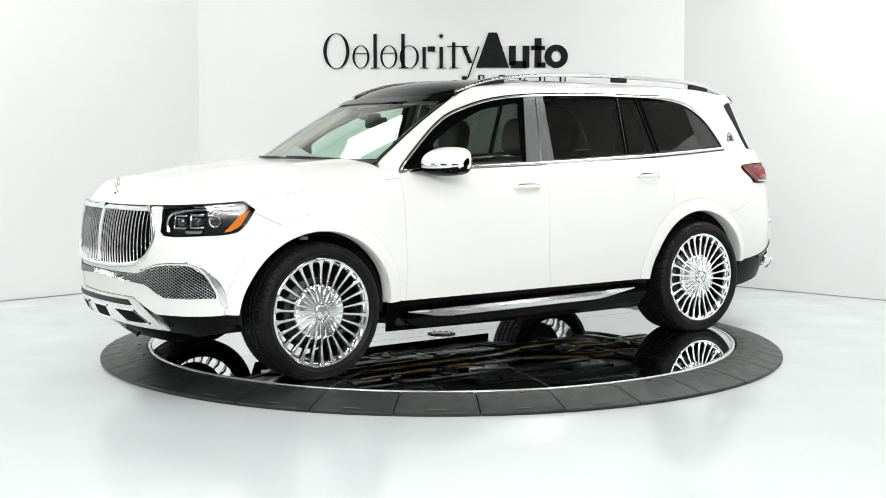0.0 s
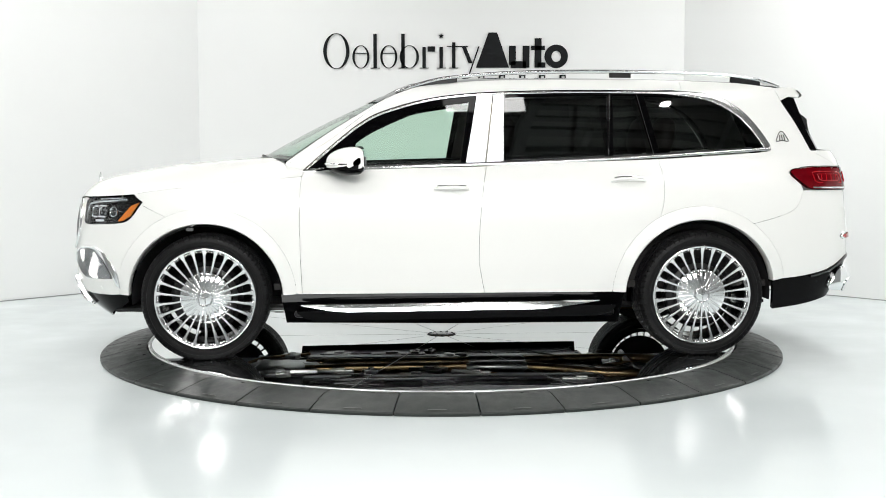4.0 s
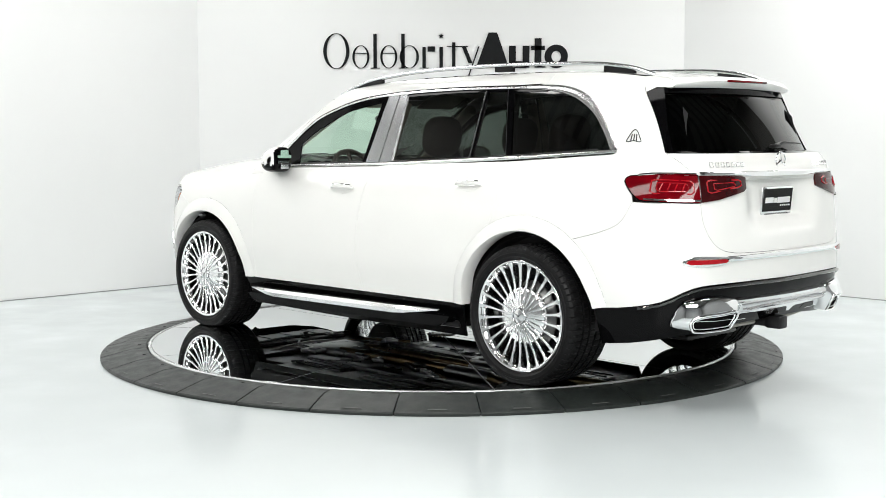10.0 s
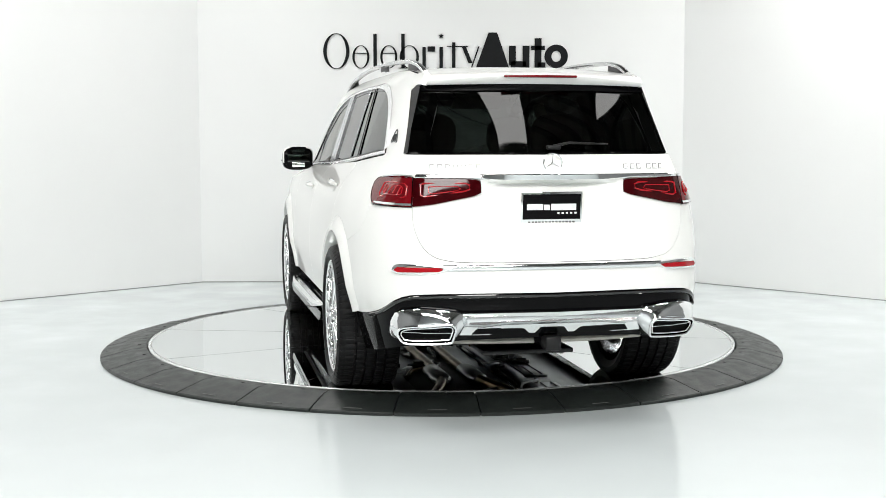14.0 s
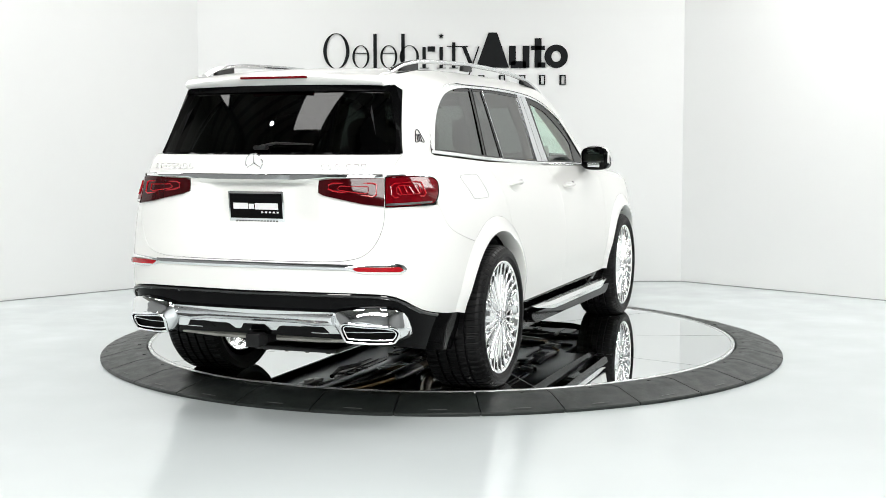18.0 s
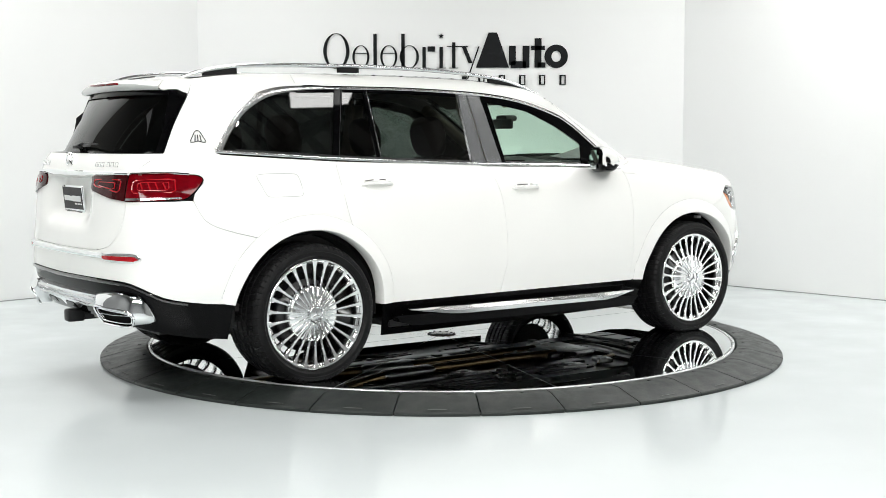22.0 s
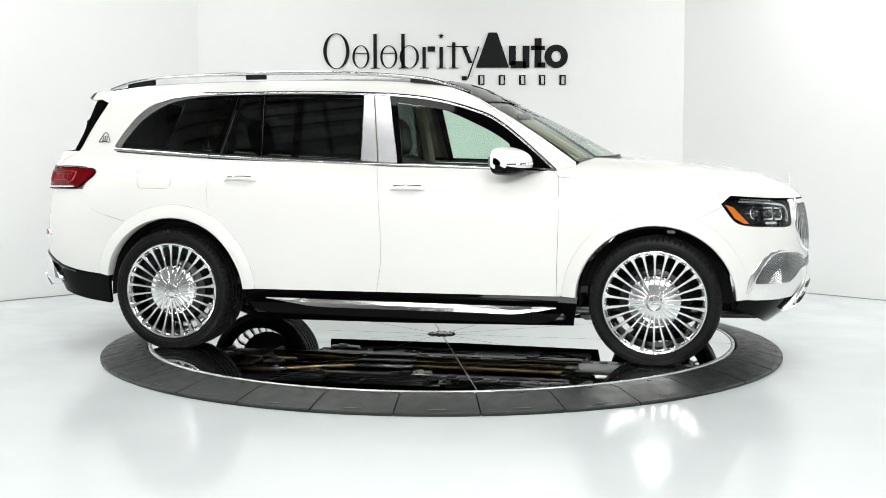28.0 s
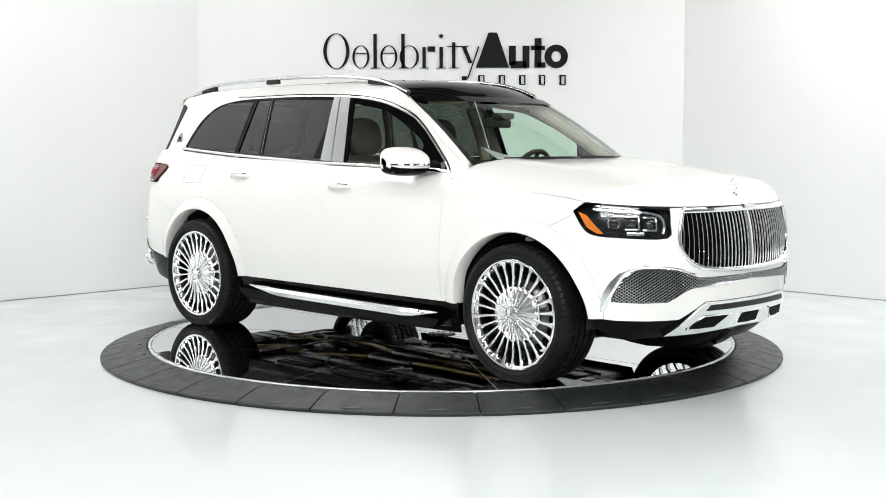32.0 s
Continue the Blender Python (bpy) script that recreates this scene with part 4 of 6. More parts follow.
# tail lights
TL_OUT = [(-2.645, 1.182), (-2.645, 1.044)] + smoothline([(-2.42, 1.046), (-2.315, 1.050), (-2.258, 1.083), (-2.206, 1.132), (-2.196, 1.156), (-2.225, 1.173), (-2.30, 1.177)], 4)
TL_IN = [(-2.651, 1.182), (-2.985, 1.176), (-2.985, 1.110), (-2.95, 1.095), (-2.75, 1.055), (-2.651, 1.044)]
for side in (0, 1):
    def put(name, bm, m, parent, label="", **k):
        if side:
            o = mirror_bm(bm)
            bm.free()
            bm = o
        return part(name, bm, m, parent, label, **k)

    tail = put("tail_light", skin(TL_OUT, step=0.04, gap=0.001, lift=0.012, thick=0.02), RED, car, "red wraparound tail light")
    put("inner_lens", skin(TL_IN, step=0.04, gap=0.001, lift=0.012, thick=0.02), REDDARK, tail, "dark red lens on the tailgate")
    for path in ([(-2.36, 1.150), (-2.36, 1.098), (-2.385, 1.086), (-2.60, 1.086), (-2.615, 1.10), (-2.615, 1.140), (-2.60, 1.152), (-2.40, 1.156)], [(-2.69, 1.150), (-2.69, 1.10), (-2.71, 1.092), (-2.90, 1.118), (-2.93, 1.128), (-2.93, 1.148), (-2.91, 1.156), (-2.71, 1.156)]):
        put("light_guide", rope(path, 0.0042, 0.013), LAMPRED, tail, "red light guide")
    for path in ([(-2.40, 1.140), (-2.40, 1.106), (-2.42, 1.098), (-2.57, 1.098), (-2.585, 1.108), (-2.585, 1.132), (-2.57, 1.141)], [(-2.73, 1.140), (-2.73, 1.112), (-2.75, 1.106), (-2.87, 1.122), (-2.885, 1.130), (-2.87, 1.143)]):
        put("light_guide", rope(path, 0.0025, 0.013), LAMPRED, tail)
    for u in (-2.43, -2.475, -2.52, -2.565):
        put("lamp_blade", rope([(u + 0.012, 1.102), (u - 0.006, 1.137)], 0.0045, 0.011, closed=False), LAMPRED, tail)
    put("reversing_light", skin([(-2.645, 1.060), (-2.645, 1.047), (-2.40, 1.050), (-2.33, 1.053), (-2.33, 1.062)], step=0.05, gap=0.001, lift=0.015, thick=0.004), LAMPIN, tail, "clear reversing light strip")
    put("lamp_brow", ribbon([(-2.64, 1.188), (-2.5, 1.187), (-2.36, 1.184), (-2.27, 1.178)], 0.010, 0.016), CHROME, tail, "thin chrome brow")
    put("lamp_edge", rope(TL_OUT, 0.004, 0.010), BLACK, tail, "black edge")
    refl = put("rear_reflector", dome(smoothline([(-2.545, 0.742), (-2.575, 0.768), (-2.64, 0.773), (-2.78, 0.766), (-2.85, 0.754), (-2.78, 0.726), (-2.70, 0.718), (-2.575, 0.720)], 3, True), [(0.0, -0.01), (0.0, 0.006), (0.004, 0.013), (0.010, 0.015)]), CHROME, car, "red reflector in a chrome surround")
    put("reflector_lens", skin([(-2.565, 0.737), (-2.585, 0.753), (-2.78, 0.753), (-2.80, 0.744), (-2.78, 0.733), (-2.585, 0.728)], step=0.06, gap=0, lift=0.016, thick=0.004), LAMPRED, refl, "red lens")
    # exhaust
    tip = smoothline([(-2.49, 0.405), (-2.505, 0.46), (-2.555, 0.528), (-2.63, 0.553), (-2.72, 0.560), (-2.84, 0.548), (-2.895, 0.53), (-2.915, 0.48), (-2.87, 0.405), (-2.85, 0.392), (-2.72, 0.386), (-2.58, 0.386)], 3, True)
    slot = smoothline([(-2.585, 0.448), (-2.605, 0.478), (-2.655, 0.494), (-2.745, 0.502), (-2.830, 0.508), (-2.855, 0.494), (-2.858, 0.470), (-2.845, 0.428), (-2.828, 0.416), (-2.74, 0.410), (-2.62, 0.407), (-2.596, 0.417)], 3, True)
    bm = bmesh.new()
    loops = []
    for f, h in ((0.0, -0.03), (0.0, 0.010), (0.10, 0.022), (0.45, 0.040), (0.80, 0.058), (1.0, 0.064)):
        ring = []
        for a, b in zip(tip, slot):
            u, z = a[0] + (b[0] - a[0]) * f, a[1] + (b[1] - a[1]) * f
            ring.append(bm.verts.new(P(u, z) + normal(u, z) * h))
        loops.append(ring)
    for a, b in zip(loops, loops[1:]):
        for k in range(len(a)):
            bm.faces.new((a[k], a[(k + 1) % len(a)], b[(k + 1) % len(a)], b[k]))
    bmesh.ops.recalc_face_normals(bm, faces=bm.faces)
    bm.normal_update()
    if sum(f.normal.x for f in bm.faces) > 0:
        bmesh.ops.reverse_faces(bm, faces=bm.faces)
    ex = put("exhaust_tip", bm, CHROME, car, "chrome trapezoid exhaust tip")
    put("exhaust_rim", rope(slot, 0.0065, 0.066), CHROME, ex, "polished rim")
    put("exhaust_rim", rope(shrink(slot, 0.014), 0.004, 0.060), CHROME, ex, "polished inner rim")
    # a sheet closes the slot, black for the shade inside the pipe
    put("exhaust_mouth", skin(slot, step=0.06, gap=0.0, lift=0.045, thick=0), PIT, ex, "black sheet for the shade inside the mouth")
    for z in (0.459,):
        put("exhaust_blade", ribbon([(-2.61, z), (-2.73, z + 0.001), (-2.84, z + 0.003)], 0.007, 0.057, 0.004), SATIN, ex)

part("tailgate_chrome", ribbon([(-2.66 + (2 * UR + 5.32) * k / 40, 1.190) for k in range(41)], 0.020, 0.012), CHROME, car, "slim chrome bar across the tailgate")
part("bumper_chrome", ribbon([(-2.80 + (2 * UR + 5.60) * k / 40, 0.752) for k in range(41)], 0.028, 0.012), CHROME, car, "slim chrome bar across the bumper")
DF = [(UR, 0.530), (-2.86, 0.532), (-2.86, 0.42), (-3.03, 0.418), (-3.055, 0.425), (-3.08, 0.447), (-3.10, 0.452), (-3.19, 0.452), (-3.21, 0.447), (-3.235, 0.425), (UR, 0.42)]
part("diffuser", skin(mirrored(DF, UR), step=0.05, gap=0, lift=0.012, thick=0.03), TRIM, car, "bright silver rear skid plate")
part("diffuser_crown", dome([(-2.90, 0.526), (-2.90, 0.470), (-3.0, 0.462), (-3.1, 0.474), (2 * UR + 3.1, 0.474), (2 * UR + 3.0, 0.462), (2 * UR + 2.90, 0.470), (2 * UR + 2.90, 0.526)], [(0.0, 0.010), (0.004, 0.024), (0.016, 0.034), (0.024, 0.036)]), SATIN, car, "raised satin band of the rear skid plate")
for c in (-3.03, UR, 2 * UR + 3.03):
    part("diffuser_recess", skin([(c - 0.085, 0.424), (c - 0.060, 0.452), (c + 0.060, 0.452), (c + 0.085, 0.424)], step=0.05, gap=0, lift=0.015, thick=0.003), BLACK, car, "black recess in the skid plate")
TOW = mat("pale_dusty_metal", (0.42, 0.41, 0.37), 0.5, metal=0.4, vary=0.2, scale=14)
for s in (1, -1):
    bm = bmesh.new()
    tube(bm, [(-2.50, s * 0.06, 0.362), (-2.50, s * 0.30, 0.364), (-2.46, s * 0.52, 0.368)], 0.016, 8)
    part("tow_bar", bm, TOW, car, "grey metal bar under the apron")
bm = bmesh.new()
box(bm, -2.66, -2.56, -0.040, 0.040, 0.328, 0.400, 0.012)
box(bm, -2.58, -2.40, -0.030, 0.030, 0.335, 0.385, 0.008)
part("hitch_cover", bm, PLASTIC, car, "black square hitch cover")

# plate, emblem and name bars
def on_rear(y, z, lift=0.0):
    u = ury(y)
    return P(u, z) + normal(u, z) * lift


pm = Matrix.Translation(on_rear(0, 1.032, 0.012)) @ pose(0, 0, 0, 0, -6, 0)
bm = bmesh.new()
box(bm, -0.008, 0.006, -0.158, 0.158, -0.082, 0.082, 0.006, pm)
plate = part("number_plate", bm, CHROME, car, "black dealer plate in a chrome frame")
bm = bmesh.new()
box(bm, -0.0095, -0.002, -0.148, 0.148, -0.055, 0.070, 0.0, pm)
part("plate_field", bm, BLACK, plate, smooth=False)
bm = bmesh.new()
for y0, y1, z0, z1 in ((0.045, 0.128, -0.008, 0.022), (0.010, 0.040, -0.008, 0.018), (-0.125, 0.004, -0.010, 0.022)):
    box(bm, -0.0115, -0.009, y0, y1, z0, z1, 0.0, pm)
for k in range(5):
    box(bm, -0.0115, -0.009, -0.128 + k * 0.022, -0.117 + k * 0.022, -0.028, -0.020, 0.0, pm)
part("plate_print", bm, WHITE, plate, "white bars of print", smooth=False)
bm = bmesh.new()
for k in range(14):
    box(bm, -0.0105, -0.007, -0.12 + k * 0.0175, -0.109 + k * 0.0175, -0.075, -0.066, 0.0, pm)
part("frame_print", bm, GREYMARK, plate, "grey bars of print", smooth=False)
c = on_rear(0, 1.252, 0.006)
bm = bmesh.new()
tube(bm, [c + Vector((-0.004, 0.047 * math.sin(a), 0.047 * math.cos(a))) for a in (2 * math.pi * i / 32 for i in range(33))], 0.0038, 8, caps=False)
emblem = part("tailgate_emblem", bm, CHROME, car, "round chrome emblem ring")
bm = bmesh.new()
cyl(bm, 0.006, 0.004, 0.006, Matrix.Translation(c) @ pose(0, 0, 0, 0, -90, 0), 20)
part("emblem_boss", bm, CHROME, emblem)
for a in (90, 210, 330):
    bm = bmesh.new()
    tube(bm, [c + Vector((-0.004, 0, 0)), c + Vector((-0.004, 0.045 * math.cos(radians(a)), 0.045 * math.sin(radians(a))))], [0.007, 0.002], 6, 0.6)
    part("emblem_spoke", bm, CHROME, emblem)
for y0, n, w in ((0.62, 7, 0.030), (-0.37, 6, 0.030)):
    for k in range(n):
        y = y0 - k * 0.039 if n == 7 else y0 - k * 0.037 - (0.02 if k > 2 else 0)
        b0, b1 = on_rear(y - 0.004, 1.226, 0.003), on_rear(y - w + 0.004, 1.226, 0.003)
        up = Vector((0.006, 0, 0.022))
        bm = bmesh.new()
        tube(bm, [b0, b0 + up, b1 + up, b1, b0], 0.0021, 5, caps=False)
        part("name_bar", bm, CHROME, car, "small open chrome bar")
# third brake light, spoiler lip and wiper
rows = []
for i in range(6):
    row = []
    for j in range(33):
        w = -1 + 2 * j / 32
        p0 = Vector(roof_point(-2.30 + 0.03 * w * w, w))
        tipp = Vector((-2.400 + 0.080 * w * w, w * 0.572, 1.664 + 0.030 * (1 - w * w)))
        low = Vector((-2.355 + 0.06 * w * w, w * 0.575, 1.652 - 0.008 * w * w))
        path = [p0, p0.lerp(tipp, 0.5) + Vector((0, 0, 0.012)), tipp + Vector((0.004, 0, 0.006)), tipp, tipp + Vector((0.006, 0, -0.014)), low]
        row.append(path[i])
    rows.append(row)
bm = bmesh.new()
grid(bm, rows)
bmesh.ops.recalc_face_normals(bm, faces=bm.faces)
spoiler = part("roof_spoiler", bm, PAINT, car, "white roof spoiler over the rear window", angle=50)
bm = bmesh.new()
box(bm, -2.409, -2.385, -0.19, 0.19, 1.682, 1.695, 0.004)
part("brake_light", bm, RED, spoiler, "slim red third brake light")
bm = bmesh.new()
tube(bm, [on_rear(-0.02, 1.327, 0.02), on_rear(-0.10, 1.34, 0.028), on_rear(-0.31, 1.335, 0.024)], [0.014, 0.011, 0.005], 8, 0.6)
box(bm, -0.02, 0.02, -0.035, 0.035, -0.010, 0.010, 0.006, Matrix.Translation(on_rear(-0.02, 1.322, 0.018)))
part("rear_wiper", bm, PLASTIC, car, "black rear wiper arm")
EMB = [(0.0, 0.036), (0.018, 0.027), (0.038, -0.004), (0.050, -0.026), (0.030, -0.028), (0.0, -0.022), (-0.030, -0.028), (-0.050, -0.026), (-0.038, -0.004), (-0.018, 0.027)]
both("pillar_emblem", rope(smoothline([(ux(-2.185) + a, 1.386 + b) for a, b in EMB], 3, True), 0.0026, 0.003), CALIPER, car, "small triangular chrome pillar emblem")
for a, lean in ((-0.020, 0.010), (0.0, 0.0), (0.020, -0.010)):
    both("emblem_bar", rope([(ux(-2.185) + a, 1.363), (ux(-2.185) + a + lean * 0.5, 1.398)], 0.0030, 0.003, closed=False), CALIPER, car)

# ---- wheel arches ----
for hx, lipx, lipz, a0, a1 in ((HX, 0.486, 0.470, 2, 178), (-HX, 0.486, 0.480, 2, 170)):
    rows = []
    for k in range(41):
        a = radians(a0 + (a1 - a0) * k / 40)
        c, s = math.cos(a), math.sin(a)
        o = P(ux(hx + ARX * c), max(HZ + ARZ * s, 0.395))
        mx, mz = hx + (0.35 * ARX + 0.65 * lipx) * c, max(HZ + (0.35 * ARZ + 0.65 * lipz) * s, 0.395)
        y = P(ux(mx), mz).y
        lx, lz = hx + lipx * c, max(HZ + lipz * s, 0.395)
        yl = P(ux(lx), lz).y
        fade = 0.016 * min(1.0, 0.35 + s)
        rows.append([o, Vector((hx + (0.8 * ARX + 0.2 * lipx) * c, o.y + 0.004 + fade * 0.35, max(HZ + (0.8 * ARZ + 0.2 * lipz) * s, 0.395))), Vector((mx, y + 0.008 + fade, mz)), Vector((lx, yl + 0.010 + fade, lz)), Vector((lx - 0.006 * c, yl + 0.001 + fade, lz - 0.006 * s)), Vector((lx - 0.006 * c, yl - 0.07, lz - 0.006 * s))])
    bm = bmesh.new()
    grid(bm, rows)
    bm.normal_update()
    if sum(f.normal.y for f in bm.faces) < 0:
        bmesh.ops.reverse_faces(bm, faces=bm.faces)
    both("wheel_arch", bm, PAINT, car, "flared white wheel arch")
    bm = bmesh.new()
    lathe(bm, [(0.466, 0.0), (0.462, 0.36), (0.02, 0.36)], pose(hx, 0.875, HZ, 90, 0, 0) @ Matrix.Diagonal((1, 0.955, 1, 1)), 40, False, radians(-6), radians(186))
    both("wheel_liner", bm, LINER, car, "matt black wheel housing")
    if hx > 0:
        bm = bmesh.new()
        box(bm, hx + 0.07, hx + 0.115, 0.895, 0.930, HZ + 0.420, HZ + 0.440, 0.004)
        both("ride_sensor", bm, GREYMARK, car, "small grey sensor under the arch")

# ---- wheels ----
def wheel(hx, hy, width, turn):
    w = empty("wheel", "", "")
    for key in ("label", "category"):
        if key in w:
            del w[key]
    w.parent = car
    stand = pose(hx, hy, HZ, turn, 0, 0) @ pose(0, 0, 0, 0, 0, 7)
    w.matrix_local = stand
    tagged(w, "chrome multi-spoke wheel with a low black tyre")
    h0, h1 = 0.012, 0.012 - width
    prof = [(0.312, -0.012), (0.318, 0.004), (0.322, 0.008), (0.325, 0.007), (0.335, 0.014), (0.338, 0.017), (0.356, 0.018), (0.358, 0.015), (0.368, 0.013), (0.380, 0.008), (0.392, -0.006), (0.398, -0.022)]
    n = 4
    tw = width - 0.05
    for k in range(n):
        c = -0.022 - tw * (k + 1) / (n + 1)
        prof += [(0.401, c + 0.008), (0.388, c + 0.006), (0.388, c - 0.006), (0.401, c - 0.008)]
    prof += [(0.398, h1 + 0.01), (0.385, h1 - 0.01), (0.355, h1 - 0.012), (0.312, h1 + 0.01)]
    bm = bmesh.new()
    lathe(bm, prof, Matrix(), 540)
    for v in bm.verts:
        r = math.hypot(v.co.x, v.co.y)
        k = round(math.atan2(v.co.y, v.co.x) / (2 * math.pi) * 540 + (v.co.z + 0.15) * 40) % 8
        if r > 0.376 and k == 0:
            v.co.x, v.co.y = v.co.x * (1 - 0.006 / r), v.co.y * (1 - 0.006 / r)
    inv = stand.inverted()
    for v in bm.verts:
        p = stand @ v.co
        if p.z < 0.0008:
            p.z = 0.0008
            v.co = inv @ p
    bmesh.ops.recalc_face_normals(bm, faces=bm.faces)
    part("tyre", bm, TYRE, w, "low-profile black tyre", angle=14)
    bm = bmesh.new()
    lathe(bm, [(0.316, -0.014), (0.317, 0.002), (0.311, 0.006), (0.300, 0.001), (0.291, -0.010), (0.284, -0.022), (0.281, -0.05), (0.280, h1 + 0.02)], Matrix(), 72)
    part("rim", bm, WHEEL, w, "polished rim")
    bm = bmesh.new()
    lathe(bm, [(0.168, -0.050), (0.160, -0.026), (0.150, -0.018), (0.10, -0.010), (0.055, -0.004), (0.001, -0.004)], Matrix(), 52)
    part("wheel_centre", bm, WHEEL, w)
    bm = bmesh.new()
    lathe(bm, [(0.050, -0.014), (0.050, 0.008), (0.046, 0.013), (0.040, 0.013), (0.0385, 0.009)], Matrix(), 36)
    cap = part("hub_cap", bm, SATIN, w, "round satin hub cap")
    bm = bmesh.new()
    lathe(bm, [(0.039, 0.008), (0.020, 0.0105), (0.001, 0.011)], Matrix(), 36)
    part("cap_face", bm, WHEEL, cap)
    for a in (90, 210, 330):
        bm = bmesh.new()
        tube(bm, [(0, 0, 0.013), (0.036 * math.cos(radians(a)), 0.036 * math.sin(radians(a)), 0.011)], [0.006, 0.0015], 6)
        part("cap_spoke", bm, SATIN, cap)
    pb = bmesh.new()
    box(pb, 0.2955, 0.3035, -0.017, 0.017, -0.012, -0.0005, 0.002)
    pocket = part("rim_pocket", pb, CALIPER, w)
    pocket.matrix_local = pose(0, 0, 0, 0, 0, 180 / 26)
    for k in range(1, 26):
        o = pocket.copy()
        scene.collection.objects.link(o)
        o.parent = w
        o.matrix_local = pose(0, 0, 0, 0, 0, 360 / 26 * (k + 0.5))
    sp = bmesh.new()
    rows = []
    for r, h, hw, d in ((0.044, 0.004, 0.0042, 0.02), (0.09, 0.001, 0.0058, 0.03), (0.15, -0.005, 0.0068, 0.034), (0.22, -0.006, 0.0078, 0.034), (0.272, -0.002, 0.0098, 0.030), (0.290, 0.002, 0.0150, 0.028), (0.303, 0.004, 0.020, 0.028)):
        rows.append([(r, hw * 0.8, h - d), (r, hw, h - 0.004), (r, hw * 0.72, h), (r, -hw * 0.72, h), (r, -hw, h - 0.004), (r, -hw * 0.8, h - d)])
    grid(sp, rows)
    bmesh.ops.recalc_face_normals(sp, faces=sp.faces)
    f = max(sp.faces, key=lambda q: q.calc_center_median().z)
    spoke = part("spoke", sp, WHEEL, w)
    for k in range(1, 26):
        o = spoke.copy()
        scene.collection.objects.link(o)
        o.parent = w
        o.matrix_local = pose(0, 0, 0, 0, 0, 360 / 26 * k)
    bm = bmesh.new()
    lathe(bm, [(0.195, -0.10), (0.195, -0.088), (0.11, -0.088), (0.10, -0.06), (0.02, -0.06)], Matrix(), 48)
    part("brake_disc", bm, DISC, w, "grey steel brake disc")
    bm = bmesh.new()
    s = 1 if turn < 0 else -1
    lathe(bm, [(0.215, -0.13), (0.215, -0.060), (0.13, -0.060), (0.13, -0.13)], Matrix(), 12, True, radians(-35 + (0 if s > 0 else 180)), radians(35 + (0 if s > 0 else 180)))
    part("brake_caliper", bm, CALIPER, w, "dark grey brake caliper")
    bm = bmesh.new()
    lathe(bm, [(0.225, -0.125), (0.225, -0.14), (0.02, -0.15)], Matrix(), 40)
    part("dust_shield", bm, LINER, w)
    bm = bmesh.new()
    cyl(bm, 0.075, 0.06, 0.14, pose(0, 0, -0.21), 20)
    part("hub_carrier", bm, CALIPER, w)
    return w


wheel(HX, 0.958, 0.285, -90), wheel(HX, -0.958, 0.285, 90)
wheel(-HX, 0.966, 0.325, -90), wheel(-HX, -0.966, 0.325, 90)

# ---- side glass and trim ----
def gl_side(name, pts, m, label, lift=-0.006):
    a, b = both(name, skin(U(pts), step=0.12, gap=0, lift=lift, thick=0), m, car, label)
    a.visible_shadow = b.visible_shadow = False


gl_side("front_side_window", [(0.62, 1.205), (0.655, 1.335)] + smoothline([(0.655, 1.335), (0.63, 1.367), (0.55, 1.420), (0.46, 1.468), (0.28, 1.547), (0.17, 1.582), (-0.15, 1.636)], 4)[1:] + [(-0.08, 1.235), (0.3, 1.225)], CLEAR, "clear front side window")
gl_side("rear_side_window", [(-0.310, 1.243), (-0.325, 1.66), (-1.01, 1.665), (-0.99, 1.265)], TINT, "dark tinted rear side window")
gl_side("vane_window", [(-1.02, 1.266), (-1.035, 1.664), (-1.19, 1.664), (-1.29, 1.272)], TINT, "dark tinted fixed pane")
gl_side("quarter_window", [(-1.325, 1.276), (-1.235, 1.664)] + smoothline([(-1.5, 1.657), (-1.68, 1.626), (-1.835, 1.552), (-1.94, 1.445), (-2.015, 1.340), (-2.025, 1.314)], 4) + [(-1.70, 1.298)], TINT, "dark tinted quarter window")
both("mirror_sail", skin(U([(0.93, 1.185), (0.80, 1.196), (0.62, 1.207), (0.648, 1.335), (0.70, 1.378)]), gap=0, lift=-0.002), BLACK, car, "black mirror sail panel")
ft = smoothline([(0.90, 1.212), (0.70, 1.386), (0.59, 1.466), (0.46, 1.534), (0.17, 1.618), (-0.20, 1.660)], 4)
fi = smoothline([(0.650, 1.330), (0.63, 1.358), (0.55, 1.410), (0.46, 1.458), (0.28, 1.538), (0.17, 1.572), (-0.17, 1.625)], 4)
both("door_frame", skin(U(ft + fi[::-1]), step=0.12, gap=0, lift=-0.003), BLACK, car, "black window frame")
both("window_divider", skin(U([(-0.985, 1.262), (-1.005, 1.668), (-1.04, 1.668), (-1.025, 1.266)]), step=0.2, gap=0, lift=-0.002), BLACK, car)
both("window_divider", skin(U([(-1.285, 1.268), (-1.185, 1.668), (-1.24, 1.668), (-1.33, 1.274)]), step=0.2, gap=0, lift=0.0), BLACK, car)
both("upper_frame", skin(U([(-0.34, 1.645), (-0.34, 1.672), (-0.8, 1.68), (-1.2, 1.678), (-1.52, 1.668), (-1.5, 1.645), (-1.2, 1.655), (-0.8, 1.658)]), step=0.12, gap=0, lift=-0.003), BLACK, car)
BRUSHED = mat("brushed_pillar_chrome", (0.66, 0.67, 0.69), 0.24, metal=1.0)
both("pillar_trim", skin(U([(-0.072, 1.222), (-0.158, 1.668), (-0.257, 1.672), (-0.197, 1.226)]), step=0.1, gap=0.001, lift=0.004), BRUSHED, car, "polished chrome door pillar")
